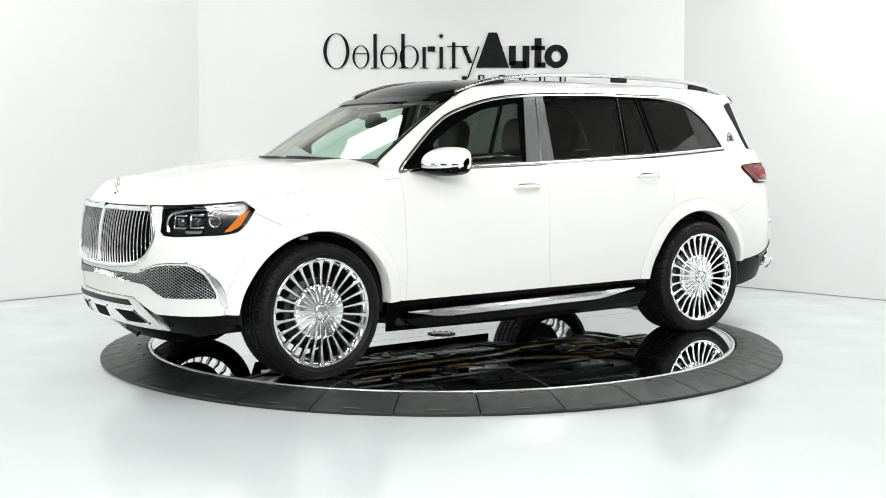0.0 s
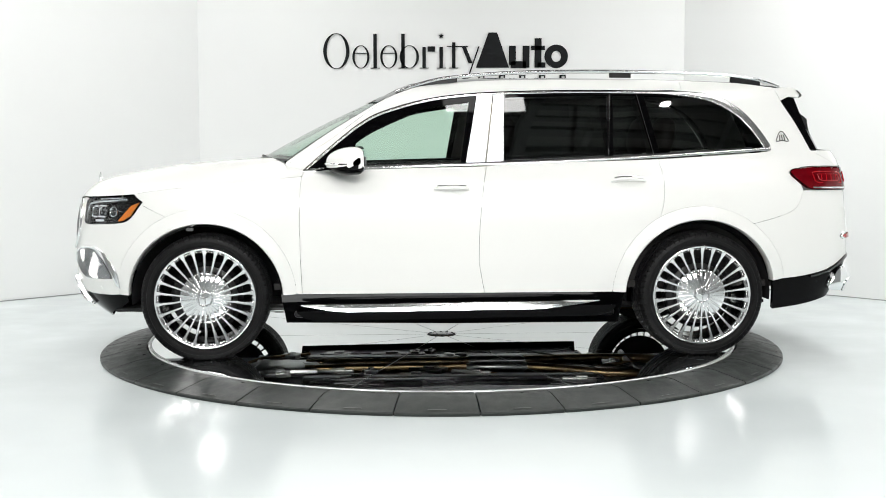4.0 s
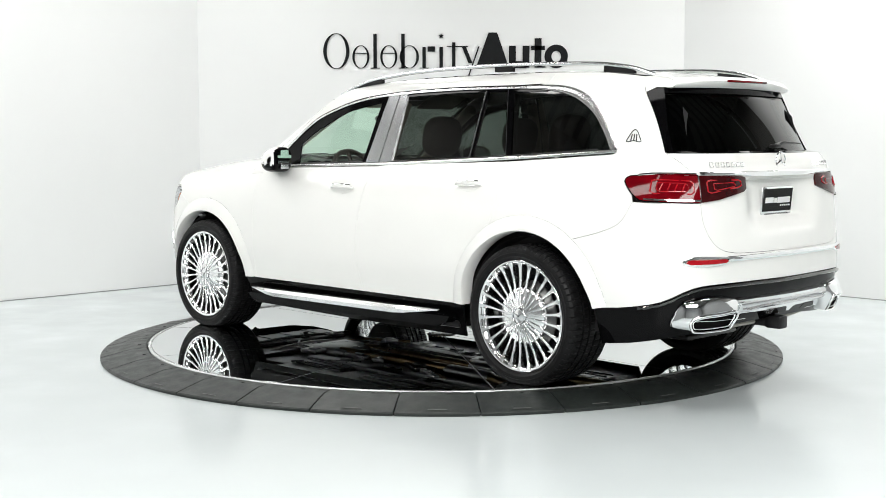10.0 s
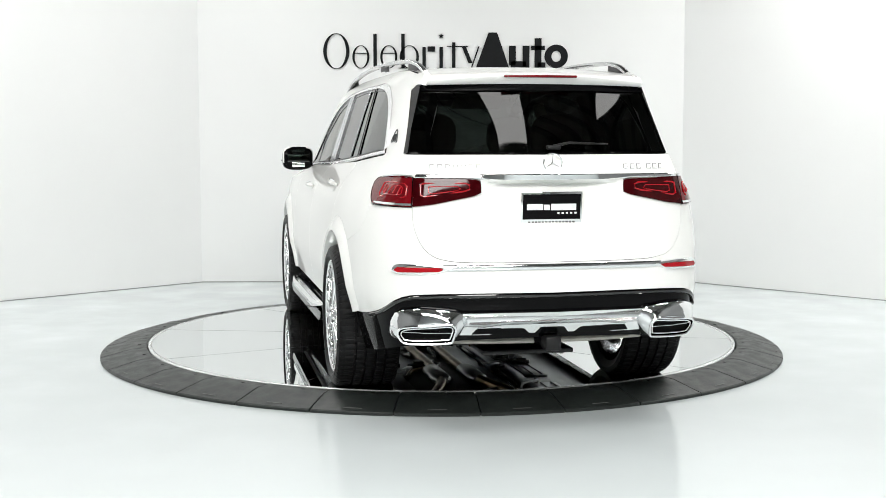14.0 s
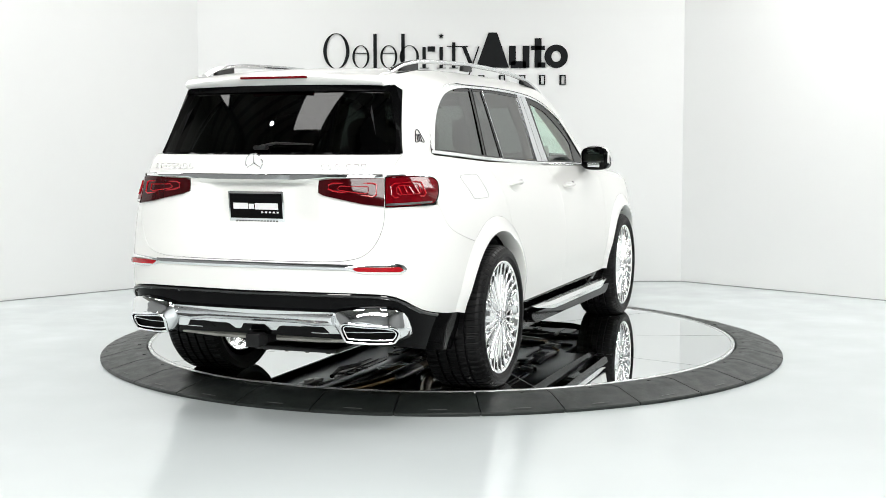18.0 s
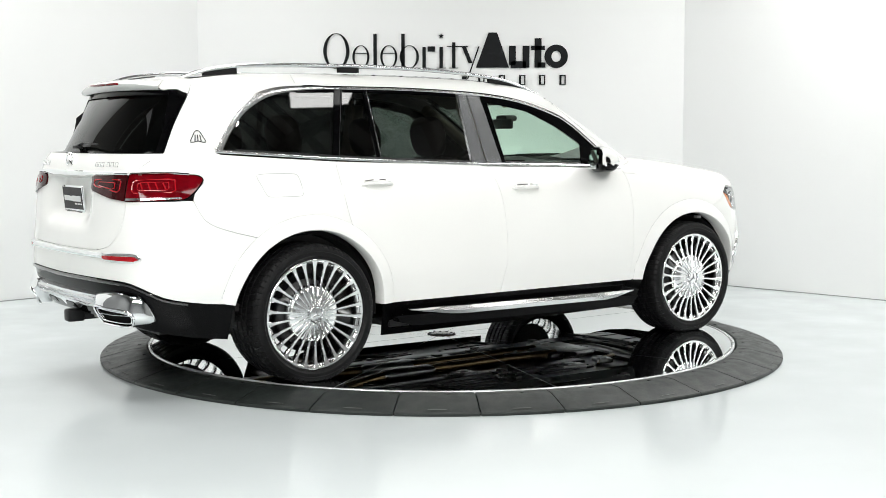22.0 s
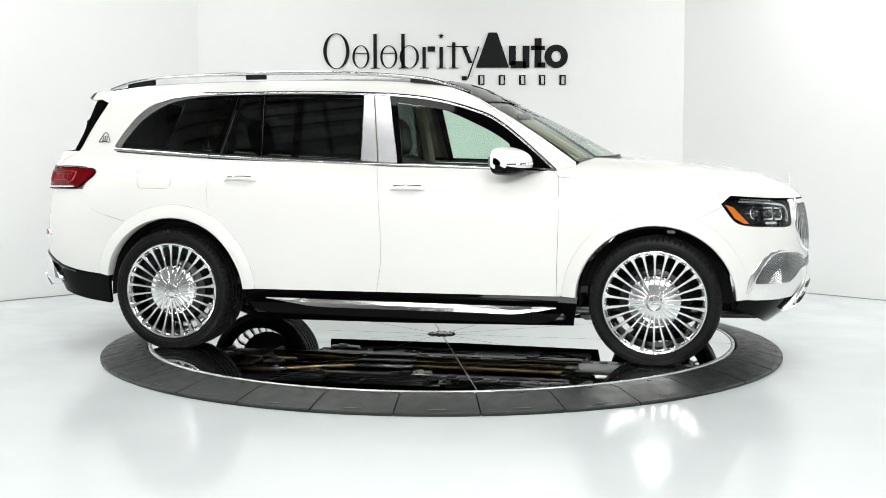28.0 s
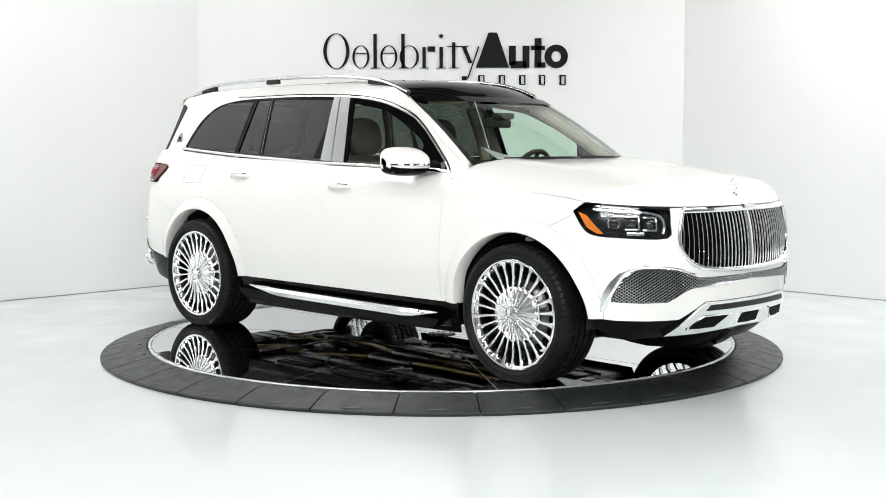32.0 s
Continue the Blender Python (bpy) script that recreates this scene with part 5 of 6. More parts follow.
both("pillar_trim", skin(U([(-0.204, 1.226), (-0.264, 1.672), (-0.328, 1.674), (-0.316, 1.232)]), step=0.1, gap=0.001, lift=0.004), BRUSHED, car, "polished chrome door pillar")
both("window_seal", skin(U([(-0.038, 1.220), (-0.106, 1.640), (-0.160, 1.655), (-0.074, 1.222)]), step=0.1, gap=0, lift=0.002), BLACK, car, "black rear edge of the front window")
for x0, x1 in ((-0.995, -1.018), (-1.292, -1.196)):
    both("divider_bead", ribbon(U([(x0, 1.262), (x1, 1.664)]), 0.0028, 0.003), CALIPER if x0 < -1.2 else SATIN, car, "thin bead on the window divider")
top_path = smoothline([(0.952, 1.172), (0.84, 1.270), (0.70, 1.388), (0.59, 1.470), (0.46, 1.538), (0.17, 1.620), (-0.17, 1.660), (-0.7, 1.677), (-1.2, 1.675), (-1.52, 1.667), (-1.725, 1.630), (-1.885, 1.543), (-1.990, 1.432), (-2.050, 1.345), (-2.066, 1.316)], 4)
wid = [0.014 if x > -1.3 else (0.014 + 0.036 * min(1, (-1.3 - x) / 0.5)) for x, z in top_path]
both("window_chrome", ribbon([(ux(x), z) for x, z in top_path], 0.014, 0.006, taper=wid), WINTRIM, car, "chrome window surround")
both("window_seal", ribbon([(ux(x), z + 0.004 + w / 2) for (x, z), w in zip(top_path, wid) if x > -1.46], 0.006, 0.003), BLACK, car, "thin black outer seal")
belt_path = smoothline([(0.955, 1.175), (0.80, 1.186), (0.65, 1.194), (0.2, 1.207), (-0.235, 1.216), (-0.6, 1.229), (-1.315, 1.262), (-1.7, 1.285), (-2.085, 1.308)], 6)
both("belt_chrome", ribbon(U(belt_path), 0.018, 0.007), WINTRIM, car, "chrome belt line")
both("belt_seal", ribbon(U([(x, z + 0.013) for x, z in belt_path if -1.98 < x < 0.64]), 0.014, 0.001), PLASTIC, car)

# door handles, fuel flap
for x0, z0 in ((0.025, 1.058), (-1.10, 1.102)):
    u = ux(x0)
    bm = bmesh.new()
    pts = []
    for k in range(13):
        t = -1 + k / 6
        c = P(u + 0.108 * t, z0) + normal(u, z0) * (0.012 + 0.024 * (1 - t ** 4))
        pts.append(c)
    tube(bm, pts, [0.008 + 0.007 * (1 - abs(-1 + k / 6) ** 3) for k in range(13)], 10, 0.85)
    a, b = both("door_handle", bm, PAINT, car, "white door handle with a chrome strip")
    for o, sgn in ((a, 1), (b, -1)):
        bm = bmesh.new()
        tube(bm, [Vector((p.x, p.y * sgn, p.z + 0.0150)) for p in (pts[1], pts[4], pts[8], pts[11])], 0.006, 6)
        part("handle_strip", bm, CHROME, o, "thin chrome strip")
    both("handle_cup", skin(smoothline([(u + 0.075 * math.cos(a), z0 - 0.004 + 0.030 * math.sin(a)) for a in (2 * math.pi * i / 14 for i in range(14))], 2, True), step=0.05, gap=0, lift=0.0015, thick=0.002), PAINT, car)
fl = U([(-1.600, 1.155), (-1.598, 1.12), (-1.600, 1.075), (-1.618, 1.056), (-1.72, 1.054), (-1.815, 1.056), (-1.835, 1.075), (-1.850, 1.12), (-1.862, 1.158), (-1.846, 1.178), (-1.73, 1.182), (-1.618, 1.178)])
bm = rope(smoothline(fl, 4, True), 0.0012, 0.0, seg=6)
other = mirror_bm(bm)
bm.free()
part("fuel_flap_seam", other, SEAM, car, "thin seam of the fuel flap")

# mirrors
MX, MY = 0.652, 0.950
for s in (1, -1):
    bm = bmesh.new()
    rows = []
    for i in range(15):
        a = math.pi * (i / 14 - 0.5)
        ca, sa = max(0.04, math.cos(a)) ** 0.45, math.copysign(abs(math.sin(a)) ** 0.8, math.sin(a))
        row = []
        for k in range(33):
            b = 2 * math.pi * k / 32
            cb, sb = math.cos(b), math.copysign(abs(math.sin(b)) ** 0.75, math.sin(b))
            fx = 0.142 * ca * cb if cb > 0 else 0.055 * ca * math.copysign(abs(cb) ** 0.5, cb)
            droop = -0.016 * max(0.0, cb)
            row.append(Vector((MX + fx - 0.4 * 0.115 * sa, s * (MY + 0.115 * sa), 1.240 + droop + 0.088 * ca * sb)))
        rows.append(row)
    grid(bm, rows)
    bmesh.ops.remove_doubles(bm, verts=bm.verts, dist=1e-5)
    bmesh.ops.recalc_face_normals(bm, faces=bm.faces)
    for f in bm.faces:
        q = f.calc_center_median()
        f.material_index = 1 if q.z < 1.206 or q.x + 0.4 * (abs(q.y) - MY) < MX - 0.036 else 0
    mir = part("door_mirror", bm, [PAINT, BLACK], car, "white and black door mirror with a chrome strip", angle=60)
    bm = bmesh.new()
    grid(bm, [[(x - 0.11 + 0.17 * w, s * y, z + (0.016 if w in (0.35, 0.65) else 0)) for w in (0.0, 0.35, 0.65, 1.0)] for x, y, z in ((0.84, 0.815, 1.176), (0.81, 0.86, 1.180), (0.76, 0.92, 1.184), (0.72, 0.975, 1.186))])
    bmesh.ops.solidify(bm, geom=bm.faces[:], thickness=0.022)
    bmesh.ops.recalc_face_normals(bm, faces=bm.faces)
    part("mirror_arm", bm, BLACK, mir, "black mirror foot")
    bm = bmesh.new()
    tube(bm, [(MX + 0.002 - 0.047 * math.sin(1.25 * t) + 0.154 * max(0.0, math.cos(1.15 * t)) ** 0.9, s * (MY + 0.121 * math.sin(1.25 * t)), 1.222) for t in (-0.8 + 0.18 * k for k in range(11))], [0.004 + 0.003 * math.sin(math.pi * k / 10) for k in range(11)], 6)
    part("mirror_strip", bm, CHROME, mir, "chrome indicator strip")
    bm = bmesh.new()
    box(bm, MX - 0.061, MX - 0.055, s * MY - 0.082, s * MY + 0.082, 1.176, 1.302, 0.0)
    bmesh.ops.bevel(bm, geom=[e for e in bm.edges if abs(e.verts[0].co.x - e.verts[1].co.x) > 0.003], offset=0.035, segments=4, affect="EDGES")
    for v in bm.verts:
        v.co.x -= 0.4 * (abs(v.co.y) - MY)
    part("mirror_glass", bm, MIRROR, mir, "mirror glass", smooth=False)

# roof rails
RAIL = [(0.37, 0.620, 1.675), (0.20, 0.612, 1.733), (0.0, 0.605, 1.773), (-0.43, 0.595, 1.806), (-1.08, 0.585, 1.814), (-1.71, 0.570, 1.797), (-1.95, 0.560, 1.774), (-2.06, 0.555, 1.752), (-2.17, 0.548, 1.716)]
rail_path = smoothline(RAIL, 6)
for s in (1, -1):
    bm = bmesh.new()
    tube(bm, [(x, s * y, z) for x, y, z in rail_path], 0.017, 10, 0.75)
    rail = part("roof_rail", bm, SATIN, car, "satin silver roof rail on black feet")
    for x0, x1 in ((0.24, -0.03), (-1.03, -1.17), (-1.84, -2.04)):
        bm = bmesh.new()
        n = 8
        rows = []
        for k in range(n + 1):
            x = x0 + (x1 - x0) * k / n
            y = float(np.interp(-x, [-p[0] for p in rail_path], [p[1] for p in rail_path]))
            zt = float(np.interp(-x, [-p[0] for p in rail_path], [p[2] for p in rail_path])) - 0.006
            zb = zt - 0.034 if -1.2 < x < -1.0 else min(zt - 0.004, roof_point(x, 0.97)[2] - 0.004)
            rows.append([(x, s * (y + 0.013), zb), (x, s * (y + 0.011), zt), (x, s * (y - 0.011), zt), (x, s * (y - 0.013), zb)])
        grid(bm, rows)
        bmesh.ops.recalc_face_normals(bm, faces=bm.faces)
        part("rail_foot", bm, PLASTIC, rail, "black rail foot")
# windscreen surround and wipers
for s in (1, -1):
    bm = bmesh.new()
    tube(bm, [screen_point(s * 0.960, k / 12) + Vector((-0.006, 0, -0.008)) for k in range(13)], 0.010, 6)
    part("windscreen_seal", bm, PLASTIC, car, "black windscreen seal")
bm = bmesh.new()
grid(bm, [[screen_point(-1 + 2 * j / 28, v) + Vector((0.004, 0, 0.006)) for j in range(29)] for v in (0.0, 0.012, 0.024)])
part("cowl", bm, PLASTIC, car, "black cowl under the windscreen")
bm = bmesh.new()
grid(bm, [[screen_point(-1 + 2 * j / 28, v) + Vector((0.004, 0, 0.006)) for j in range(29)] for v in (0.90, 0.95, 1.0)])
part("windscreen_band", bm, BLACK, car, "black upper band of the windscreen")
for y0, y1 in ((0.55, 0.02), (-0.05, -0.58)):
    bm = bmesh.new()
    pts = [screen_point(y / 0.775, 0.018 + 0.02 * abs(y0 - y)) + Vector((0.010, 0, 0.010)) for y in (y0 + (y1 - y0) * k / 8 for k in range(9))]
    tube(bm, pts, 0.0045, 6)
    part("front_wiper", bm, PLASTIC, car, "black front wiper")
# pillars between the windscreen and the cant rail
bm = bmesh.new()
rl_u = [P(ux(x), z) for x, z in smoothline(ROOFLINE[:5], 5)]
rows = []
for k in range(21):
    v = k / 20
    a = screen_point(1.0, v)
    x = a.x + 0.004
    b = P(ux(x), float(np.interp(-x, [-q[0] for q in rl], [q[1] for q in rl])))
    rows.append([a, a.lerp(b, 0.33) + Vector((0, 0.002, 0.005)), a.lerp(b, 0.67) + Vector((0, 0.003, 0.005)), b])
grid(bm, rows)
bm.normal_update()
if sum(f.normal.z for f in bm.faces) < 0:
    bmesh.ops.reverse_faces(bm, faces=bm.faces)
both("windscreen_pillar", bm, PAINT, car)
bm = bmesh.new()
def along(pts, t):
    """The point at the fraction t of a broken line."""
    pts = [Vector(p) for p in pts]
    ls = [(b - a).length for a, b in zip(pts, pts[1:])]
    d = t * sum(ls)
    for (a, b), l in zip(zip(pts, pts[1:]), ls):
        if d <= l:
            return a.lerp(b, d / max(l, 1e-9))
        d -= l
    return pts[-1]


low_edge = [P(ux(x), z) for x, z in ((HOODX, 1.1312), (1.05, 1.1355), (1.0, 1.1395), (0.967, 1.1425), TIP)]
top_edge = [screen_point(1.0, 0.0), rl_u[0], P(ux(0.955), 1.180), P(ux(0.952), 1.176), P(ux(0.950), 1.173)]
lip = [Vector(p) for p in hood_rows[-1] if p[1] > 0.775]
base_rows = []
for k in range(13):
    t = k / 12
    lo, hi = along(low_edge, t), along(top_edge, t)
    row = []
    for q in range(7):
        p = lo.lerp(hi, q / 6) + Vector((0, 0.012, 0.010)) * (1 - t) * math.sin(math.pi * q / 6)
        h = along(lip[::-1] + [hi], q / 6)
        row.append(p.lerp(h, max(0.0, 1 - t * 4)))
    base_rows.append(row)
grid(bm, base_rows)
bm.normal_update()
if sum(f.normal.z for f in bm.faces) < 0:
    bmesh.ops.reverse_faces(bm, faces=bm.faces)
both("pillar_base", bm, PAINT, car)

# ---- running boards ----
bm = bmesh.new()
prism(bm, [(1.0, 0.300), (0.90, 0.305), (-0.90, 0.328), (-1.02, 0.330), (-0.99, 0.29), (-0.90, 0.262), (0.88, 0.240), (0.96, 0.262)], 0.90, 0.975)
a, b = both("running_board", bm, BLACK, car, "gloss black running board")
for o, s in ((a, 1), (b, -1)):
    bm = bmesh.new()
    rows = []
    for k in range(21):
        x = 0.97 - 1.88 * k / 20
        e = min(1.0, (0.97 - x) / 0.25 + 0.05, (x + 0.91) / 0.35 + 0.05)
        zt = 0.346 + 0.016 * (0.97 - x) / 1.88
        rows.append([(x, s * 0.940, zt), (x, s * (0.955 + 0.02 * e), zt - 0.004), (x, s * (0.965 + 0.026 * e), zt - 0.02 * e - 0.006), (x, s * (0.965 + 0.022 * e), zt - 0.045 * e - 0.006), (x, s * 0.94, zt - 0.05 * e - 0.006)])
    grid(bm, rows)
    bmesh.ops.recalc_face_normals(bm, faces=bm.faces)
    part("step_plate", bm, TRIM, o, "polished chrome step plate")

# ---- underbody ----
bm = bmesh.new()
box(bm, -1.98, 2.2, -0.62, 0.62, 0.26, 0.31, 0.02)
box(bm, -1.02, 1.02, -0.90, 0.90, 0.25, 0.30, 0.02)
part("floor_pan", bm, UNDER, car, "black underbody")
for y in (0.40, -0.40):
    bm = bmesh.new()
    box(bm, -1.0, 1.0, y - 0.06, y + 0.06, 0.22, 0.26, 0.015)
    part("chassis_rail", bm, UNDER, car)
for pts, r, m in (([(1.0, 0.12, 0.225), (0.4, 0.10, 0.22), (-0.5, 0.12, 0.22), (-1.1, 0.30, 0.24), (-1.6, 0.30, 0.26), (-2.1, 0.48, 0.36)], 0.035, BRASS), ([(1.0, -0.12, 0.225), (0.4, -0.10, 0.22), (-0.5, -0.12, 0.22), (-1.1, -0.30, 0.24), (-1.6, -0.30, 0.26), (-2.1, -0.48, 0.36)], 0.035, BRASS)):
    bm = bmesh.new()
    tube(bm, smoothline(pts, 5), r, 12)
    part("exhaust_pipe", bm, m, car, "heat-tinted exhaust pipe")
for x, y in ((-0.35, 0.12), (-0.35, -0.12)):
    bm = bmesh.new()
    tube(bm, [(x + 0.22, y, 0.215), (x + 0.18, y, 0.215), (x - 0.18, y, 0.215), (x - 0.22, y, 0.215)], [0.036, 0.065, 0.065, 0.036], 14, 0.6)
    part("muffler", bm, ALLOY, car, "grey exhaust muffler")
for x in (1.567, -1.567):
    for pts, r in (([(x, -0.72, 0.34), (x, -0.2, 0.27), (x, 0.2, 0.27), (x, 0.72, 0.34)], 0.035), ([(x + 0.2, -0.6, 0.25), (x + 0.25, 0.0, 0.235), (x + 0.2, 0.6, 0.25)], 0.022), ([(x - 0.2, -0.6, 0.26), (x - 0.22, 0, 0.24), (x - 0.2, 0.6, 0.26)], 0.02)):
        bm = bmesh.new()
        tube(bm, smoothline(pts, 4), r, 10)
        part("suspension_arm", bm, UNDER if r < 0.03 else ALLOY, car)
bm = bmesh.new()
box(bm, 0.9, 1.35, -0.2, 0.2, 0.205, 0.26, 0.03)
part("oil_pan", bm, ALLOY, car)
for k, (x, y, sx, sy) in enumerate(((0.7, 0.45, 0.5, 0.3), (0.7, -0.45, 0.5, 0.3), (-0.1, 0.52, 0.6, 0.25), (-0.1, -0.52, 0.6, 0.25), (-0.85, 0.48, 0.4, 0.3), (-0.85, -0.48, 0.4, 0.3), (1.9, 0, 0.4, 0.9), (-2.05, 0.0, 0.3, 0.5))):
    bm = bmesh.new()
    box(bm, x - sx / 2, x + sx / 2, y - sy / 2, y + sy / 2, 0.236, 0.262, 0.008)
    for i in range(4):
        box(bm, x - sx * 0.45, x + sx * 0.45, y - sy * 0.4 + i * sy * 0.25, y - sy * 0.36 + i * sy * 0.25, 0.229, 0.24, 0.003)
    part("shield_panel", bm, UNDER, car)

# small dark parts under the floor: brackets, covers, lines
rng = random.Random(7)
for k in range(46):
    x, y = rng.uniform(-2.0, 2.0), rng.uniform(-0.62, 0.62)
    if abs(abs(x) - HX) < 0.42 and abs(y) > 0.45:
        continue
    m = pose(x, y, rng.uniform(0.222, 0.238), 0, 0, rng.uniform(-35, 35))
    bm = bmesh.new()
    if k % 3:
        a, b = rng.uniform(0.03, 0.14), rng.uniform(0.02, 0.07)
        box(bm, -a, a, -b, b, -0.014, 0.016, 0.006, m)
        box(bm, -a * 0.5, a * 0.2, -b * 0.6, b * 0.6, -0.026, -0.010, 0.005, m)
        part("bracket", bm, rng.choice([UNDER, UNDER, PLASTIC, ALLOY]), car)
    else:
        a = rng.uniform(0.12, 0.35)
        tube(bm, [m @ Vector((-a, 0, 0)), m @ Vector((-a * 0.3, 0.03, -0.012)), m @ Vector((a * 0.4, -0.03, -0.006)), m @ Vector((a, 0.02, 0.01))], rng.uniform(0.008, 0.016), 8)
        part("hose", bm, rng.choice([UNDER, PLASTIC, BRASS]), car)

# ---- cabin ----
bm = bmesh.new()
box(bm, -2.2, 1.15, -0.80, 0.80, 0.42, 0.46)
part("cabin_floor", bm, DASH, car, "dark cabin floor")
rows = []
bm = bmesh.new()
grid(bm, [[Vector(roof_point(0.26 - 2.40 * i / 12, -0.86 + 1.72 * j / 10)) - Vector((0, 0, 0.05)) for j in range(11)] for i in range(13)])
part("headliner", bm, CREAM, car, "cream headliner")
for s in (1, -1):
    bm = bmesh.new()
    rows = []
    for k in range(13):
        x = 0.85 - 2.85 * k / 12
        zb = float(np.interp(-x, [-0.95, 0.235, 1.315, 2.05], [1.19, 1.215, 1.245, 1.29])) - 0.02
        y = P(ux(x), zb - 0.01).y - 0.07
        rows.append([(x, s * (y + 0.03), 0.46), (x, s * y, 0.9), (x, s * y, zb - 0.02), (x, s * (y + 0.045), zb)])
    grid(bm, rows)
    part("door_card", bm, DASH, car, "dark door lining")
    bm = bmesh.new()
    tube(bm, [screen_point(s * 0.945, v) - Vector((0.075, 0, 0.050)) for v in (0.0, 0.25, 0.5, 0.75, 1.0)], 0.040, 10)
    part("pillar_lining", bm, CREAM, car, "cream pillar lining")
    bm = bmesh.new()
    tube(bm, [(-0.20, s * 0.74, 1.15), (-0.235, s * 0.68, 1.42), (-0.26, s * 0.61, 1.61)], 0.04, 8)
    part("pillar_lining", bm, CREAM, car, "cream pillar lining")
    bm = bmesh.new()
    tube(bm, [(-1.30, s * 0.74, 1.2), (-1.25, s * 0.68, 1.45), (-1.20, s * 0.60, 1.63)], 0.03, 8)
    part("pillar_lining", bm, DASH, car)
bm = bmesh.new()
rows = []
for j in range(25):
    w = -1 + j / 12
    y = 0.76 * w
    b = 0.24 * abs(w) ** 2.2
    hump = 0.03 * math.exp(-((y - 0.38) / 0.2) ** 2)
    rows.append([(1.225 - b, y, 1.212), (1.06 - 0.5 * b, y, 1.215 + hump), (0.86, y, 1.20 + hump), (0.74, y, 1.15 + hump * 0.5), (0.74, y, 1.0), (0.82, y, 0.7), (0.9, y, 0.46)])
grid(bm, rows)
bmesh.ops.recalc_face_normals(bm, faces=bm.faces)
part("dashboard", bm, DASH, car, "dark dashboard")
bm = bmesh.new()
grid(bm, [[(0.90, -0.52, 1.330), (0.91, -0.34, 1.285), (0.92, -0.14, 1.248)], [(0.98, -0.51, 1.285), (0.99, -0.34, 1.260), (0.99, -0.14, 1.242)], [(1.05, -0.49, 1.240), (1.06, -0.34, 1.238), (1.06, -0.14, 1.236)]])
bmesh.ops.solidify(bm, geom=bm.faces[:], thickness=0.002)
part("paper_sheet", bm, WHITE, car, "curled white paper on the dashboard")
bm = bmesh.new()
box(bm, 0.725, 0.742, -0.72, 0.02, 0.93, 1.09, 0.006)
part("dash_trim", bm, CREAM, car, "cream dashboard trim")
bm = bmesh.new()
box(bm, 0.70, 0.72, -0.10, 0.66, 1.10, 1.225, 0.006)
part("display", bm, BLACK, car, "wide black display")
bm = bmesh.new()
wm = pose(0.53, 0.38, 1.125, 0, -65, 0)
lathe(bm, [(0.185 + 0.017 * math.cos(a), 0.017 * math.sin(a)) for a in (2 * math.pi * i / 10 for i in range(10))], wm, 36, True)
cyl(bm, 0.06, 0.05, 0.04, wm, 20)
for a in (0, 90, 180):
    tube(bm, [wm @ Vector((0, 0, 0)), wm @ Vector((0.18 * math.sin(radians(a)), 0.18 * math.cos(radians(a)), 0))], 0.016, 6)
part("steering_wheel", bm, SEAT, car, "dark leather steering wheel")


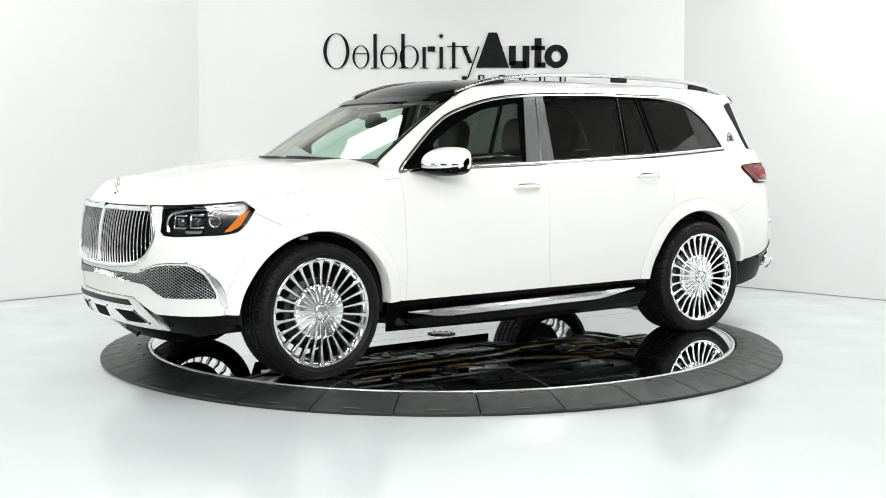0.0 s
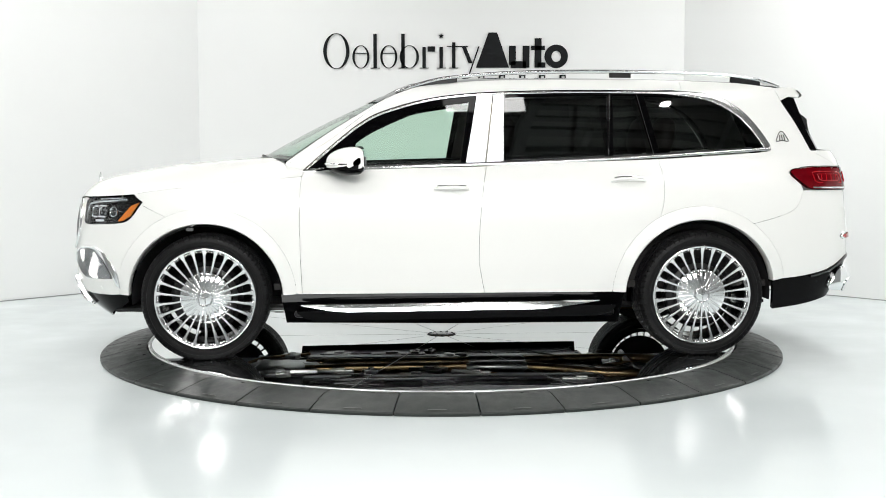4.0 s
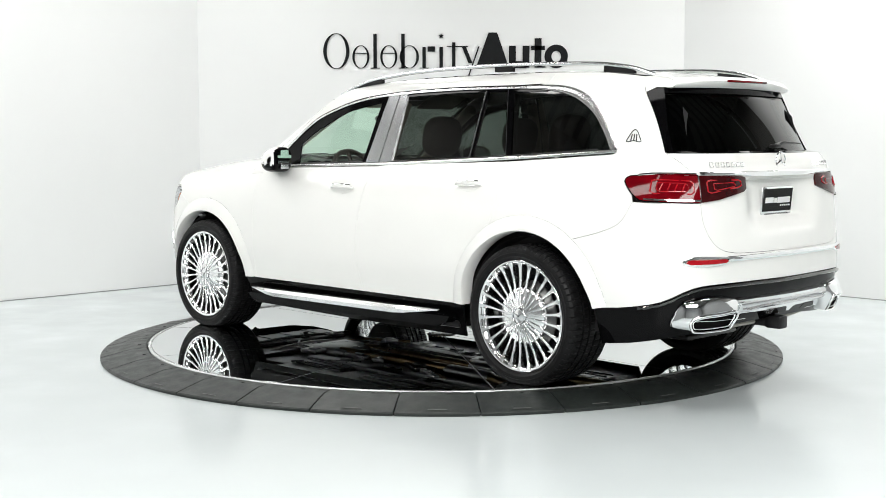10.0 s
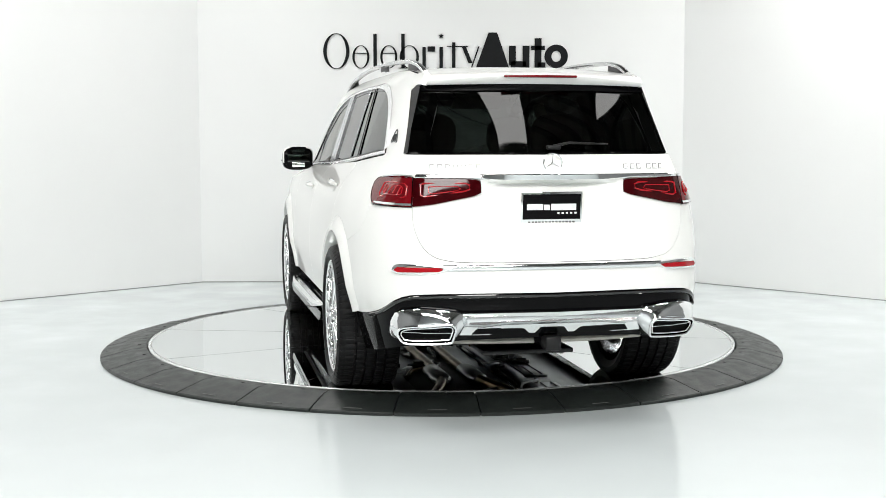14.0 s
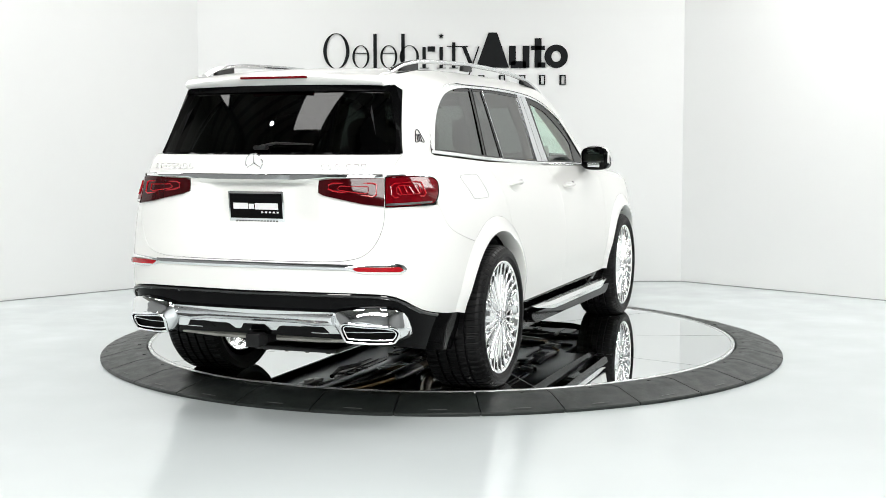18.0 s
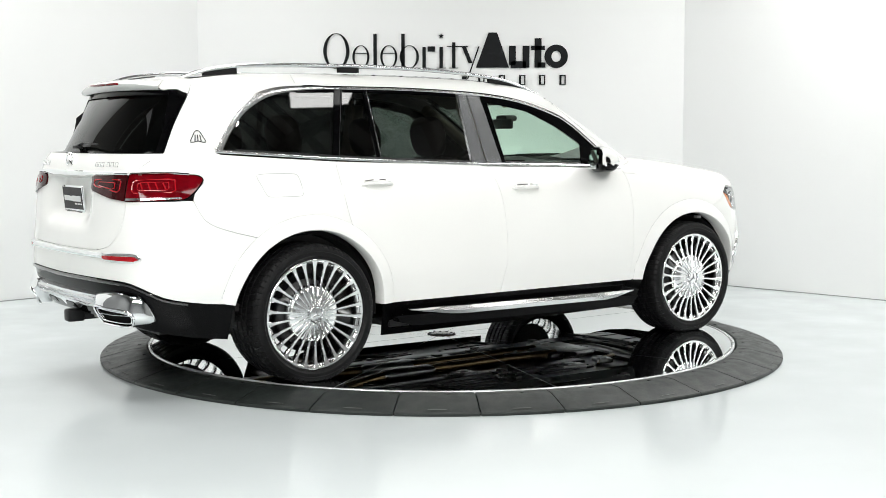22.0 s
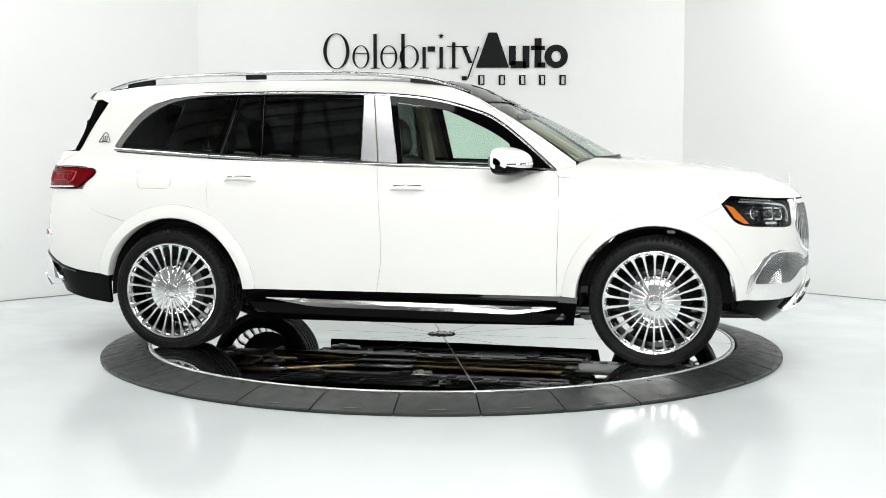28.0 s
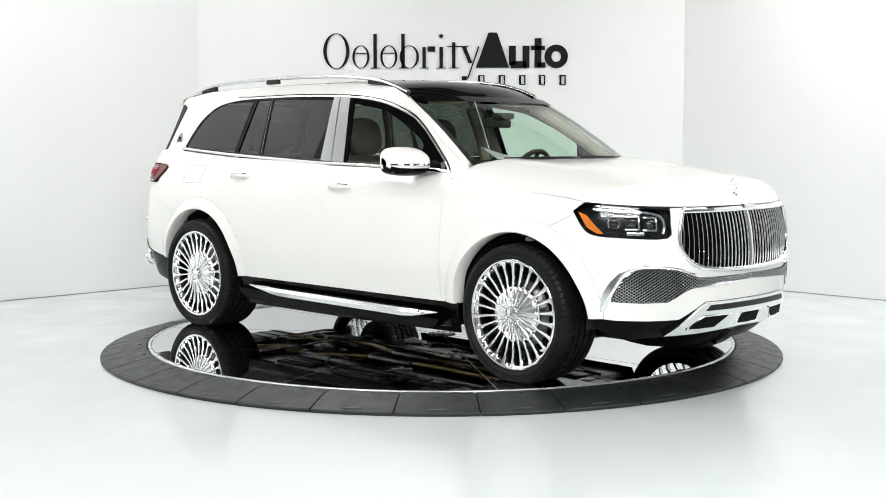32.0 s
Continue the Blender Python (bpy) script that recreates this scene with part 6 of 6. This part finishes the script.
def seat(x, y, wide, m, label):
    st = empty("seat", "", "")
    for key in ("label", "category"):
        if key in st:
            del st[key]
    st.parent = car
    st.matrix_local = pose(x, y, 0.46)
    tagged(st, label)
    bm = bmesh.new()
    box(bm, -0.26, 0.28, -wide / 2, wide / 2, 0.0, 0.26, 0.05)
    part("cushion", bm, m, st)
    bm = bmesh.new()
    box(bm, -0.07, 0.07, -wide / 2, wide / 2, 0.0, 0.60, 0.066, pose(-0.26, 0, 0.22, 0, -16, 0))
    for s in (1, -1):
        box(bm, -0.03, 0.13, s * (wide / 2 - 0.045) - 0.045, s * (wide / 2 - 0.045) + 0.045, 0.04, 0.50, 0.04, pose(-0.26, 0, 0.22, 0, -16, 0))
    part("backrest", bm, m, st)
    bm = bmesh.new()
    bmesh.ops.create_icosphere(bm, subdivisions=3, radius=1.0)
    hm = pose(-0.455, 0, 0.93, 0, -10, 0)
    for v in bm.verts:
        q = [math.copysign(abs(c) ** 0.72, c) for c in v.co]
        v.co = hm @ Vector((0.07 * q[0], 0.155 * q[1], 0.135 * q[2]))
    part("headrest", bm, m, st)
    for s in (1, -1):
        bm = bmesh.new()
        tube(bm, [(-0.43, s * 0.06, 0.78), (-0.45, s * 0.06, 0.90)], 0.007, 6)
        part("headrest_post", bm, CHROME, st)


for y in (0.38, -0.38):
    seat(0.10, y, 0.52, SEAT, "dark brown leather front seat")
    seat(-0.98, y, 0.54, SEAT, "dark brown leather rear seat")
bm = bmesh.new()
box(bm, -0.55, 0.68, -0.11, 0.11, 0.46, 0.83, 0.03)
part("centre_console", bm, DASH, car)
bm = bmesh.new()
box(bm, 0.565, 0.59, -0.125, 0.125, 1.450, 1.520, 0.012)
box(bm, 0.57, 0.68, -0.06, 0.06, 1.505, 1.548, 0.015)
part("interior_mirror", bm, DASH, car, "black rear-view mirror")
for s in (1, -1):
    bm = bmesh.new()
    box(bm, -0.10, 0.10, s * 0.34 - 0.18, s * 0.34 + 0.18, -0.007, 0.007, 0.005, pose(0.38, 0, 1.648, 0, 28, 0))
    part("sun_visor", bm, CREAM, car, "cream sun visor")
bm = bmesh.new()
box(bm, -2.25, -1.6, -0.6, 0.6, 0.46, 0.86, 0.03)
part("load_cover", bm, DASH, car)


# ---- what moves: the turntable with the car on it ----
def motions():
    turn, spin = [], []
    for k in range(33):
        a = 215.923 - 8.1514 * k - 0.000598 * (k - 16) ** 2
        turn.append((float(k), pose(0, 0, 0, 0, 0, a) @ pose(-0.0385, -0.0037, 0)))
        spin.append((float(k), pose(0, 0, 0, 0, 0, a)))
    walk(car, turn)
    walk(turntable, spin)


motions()
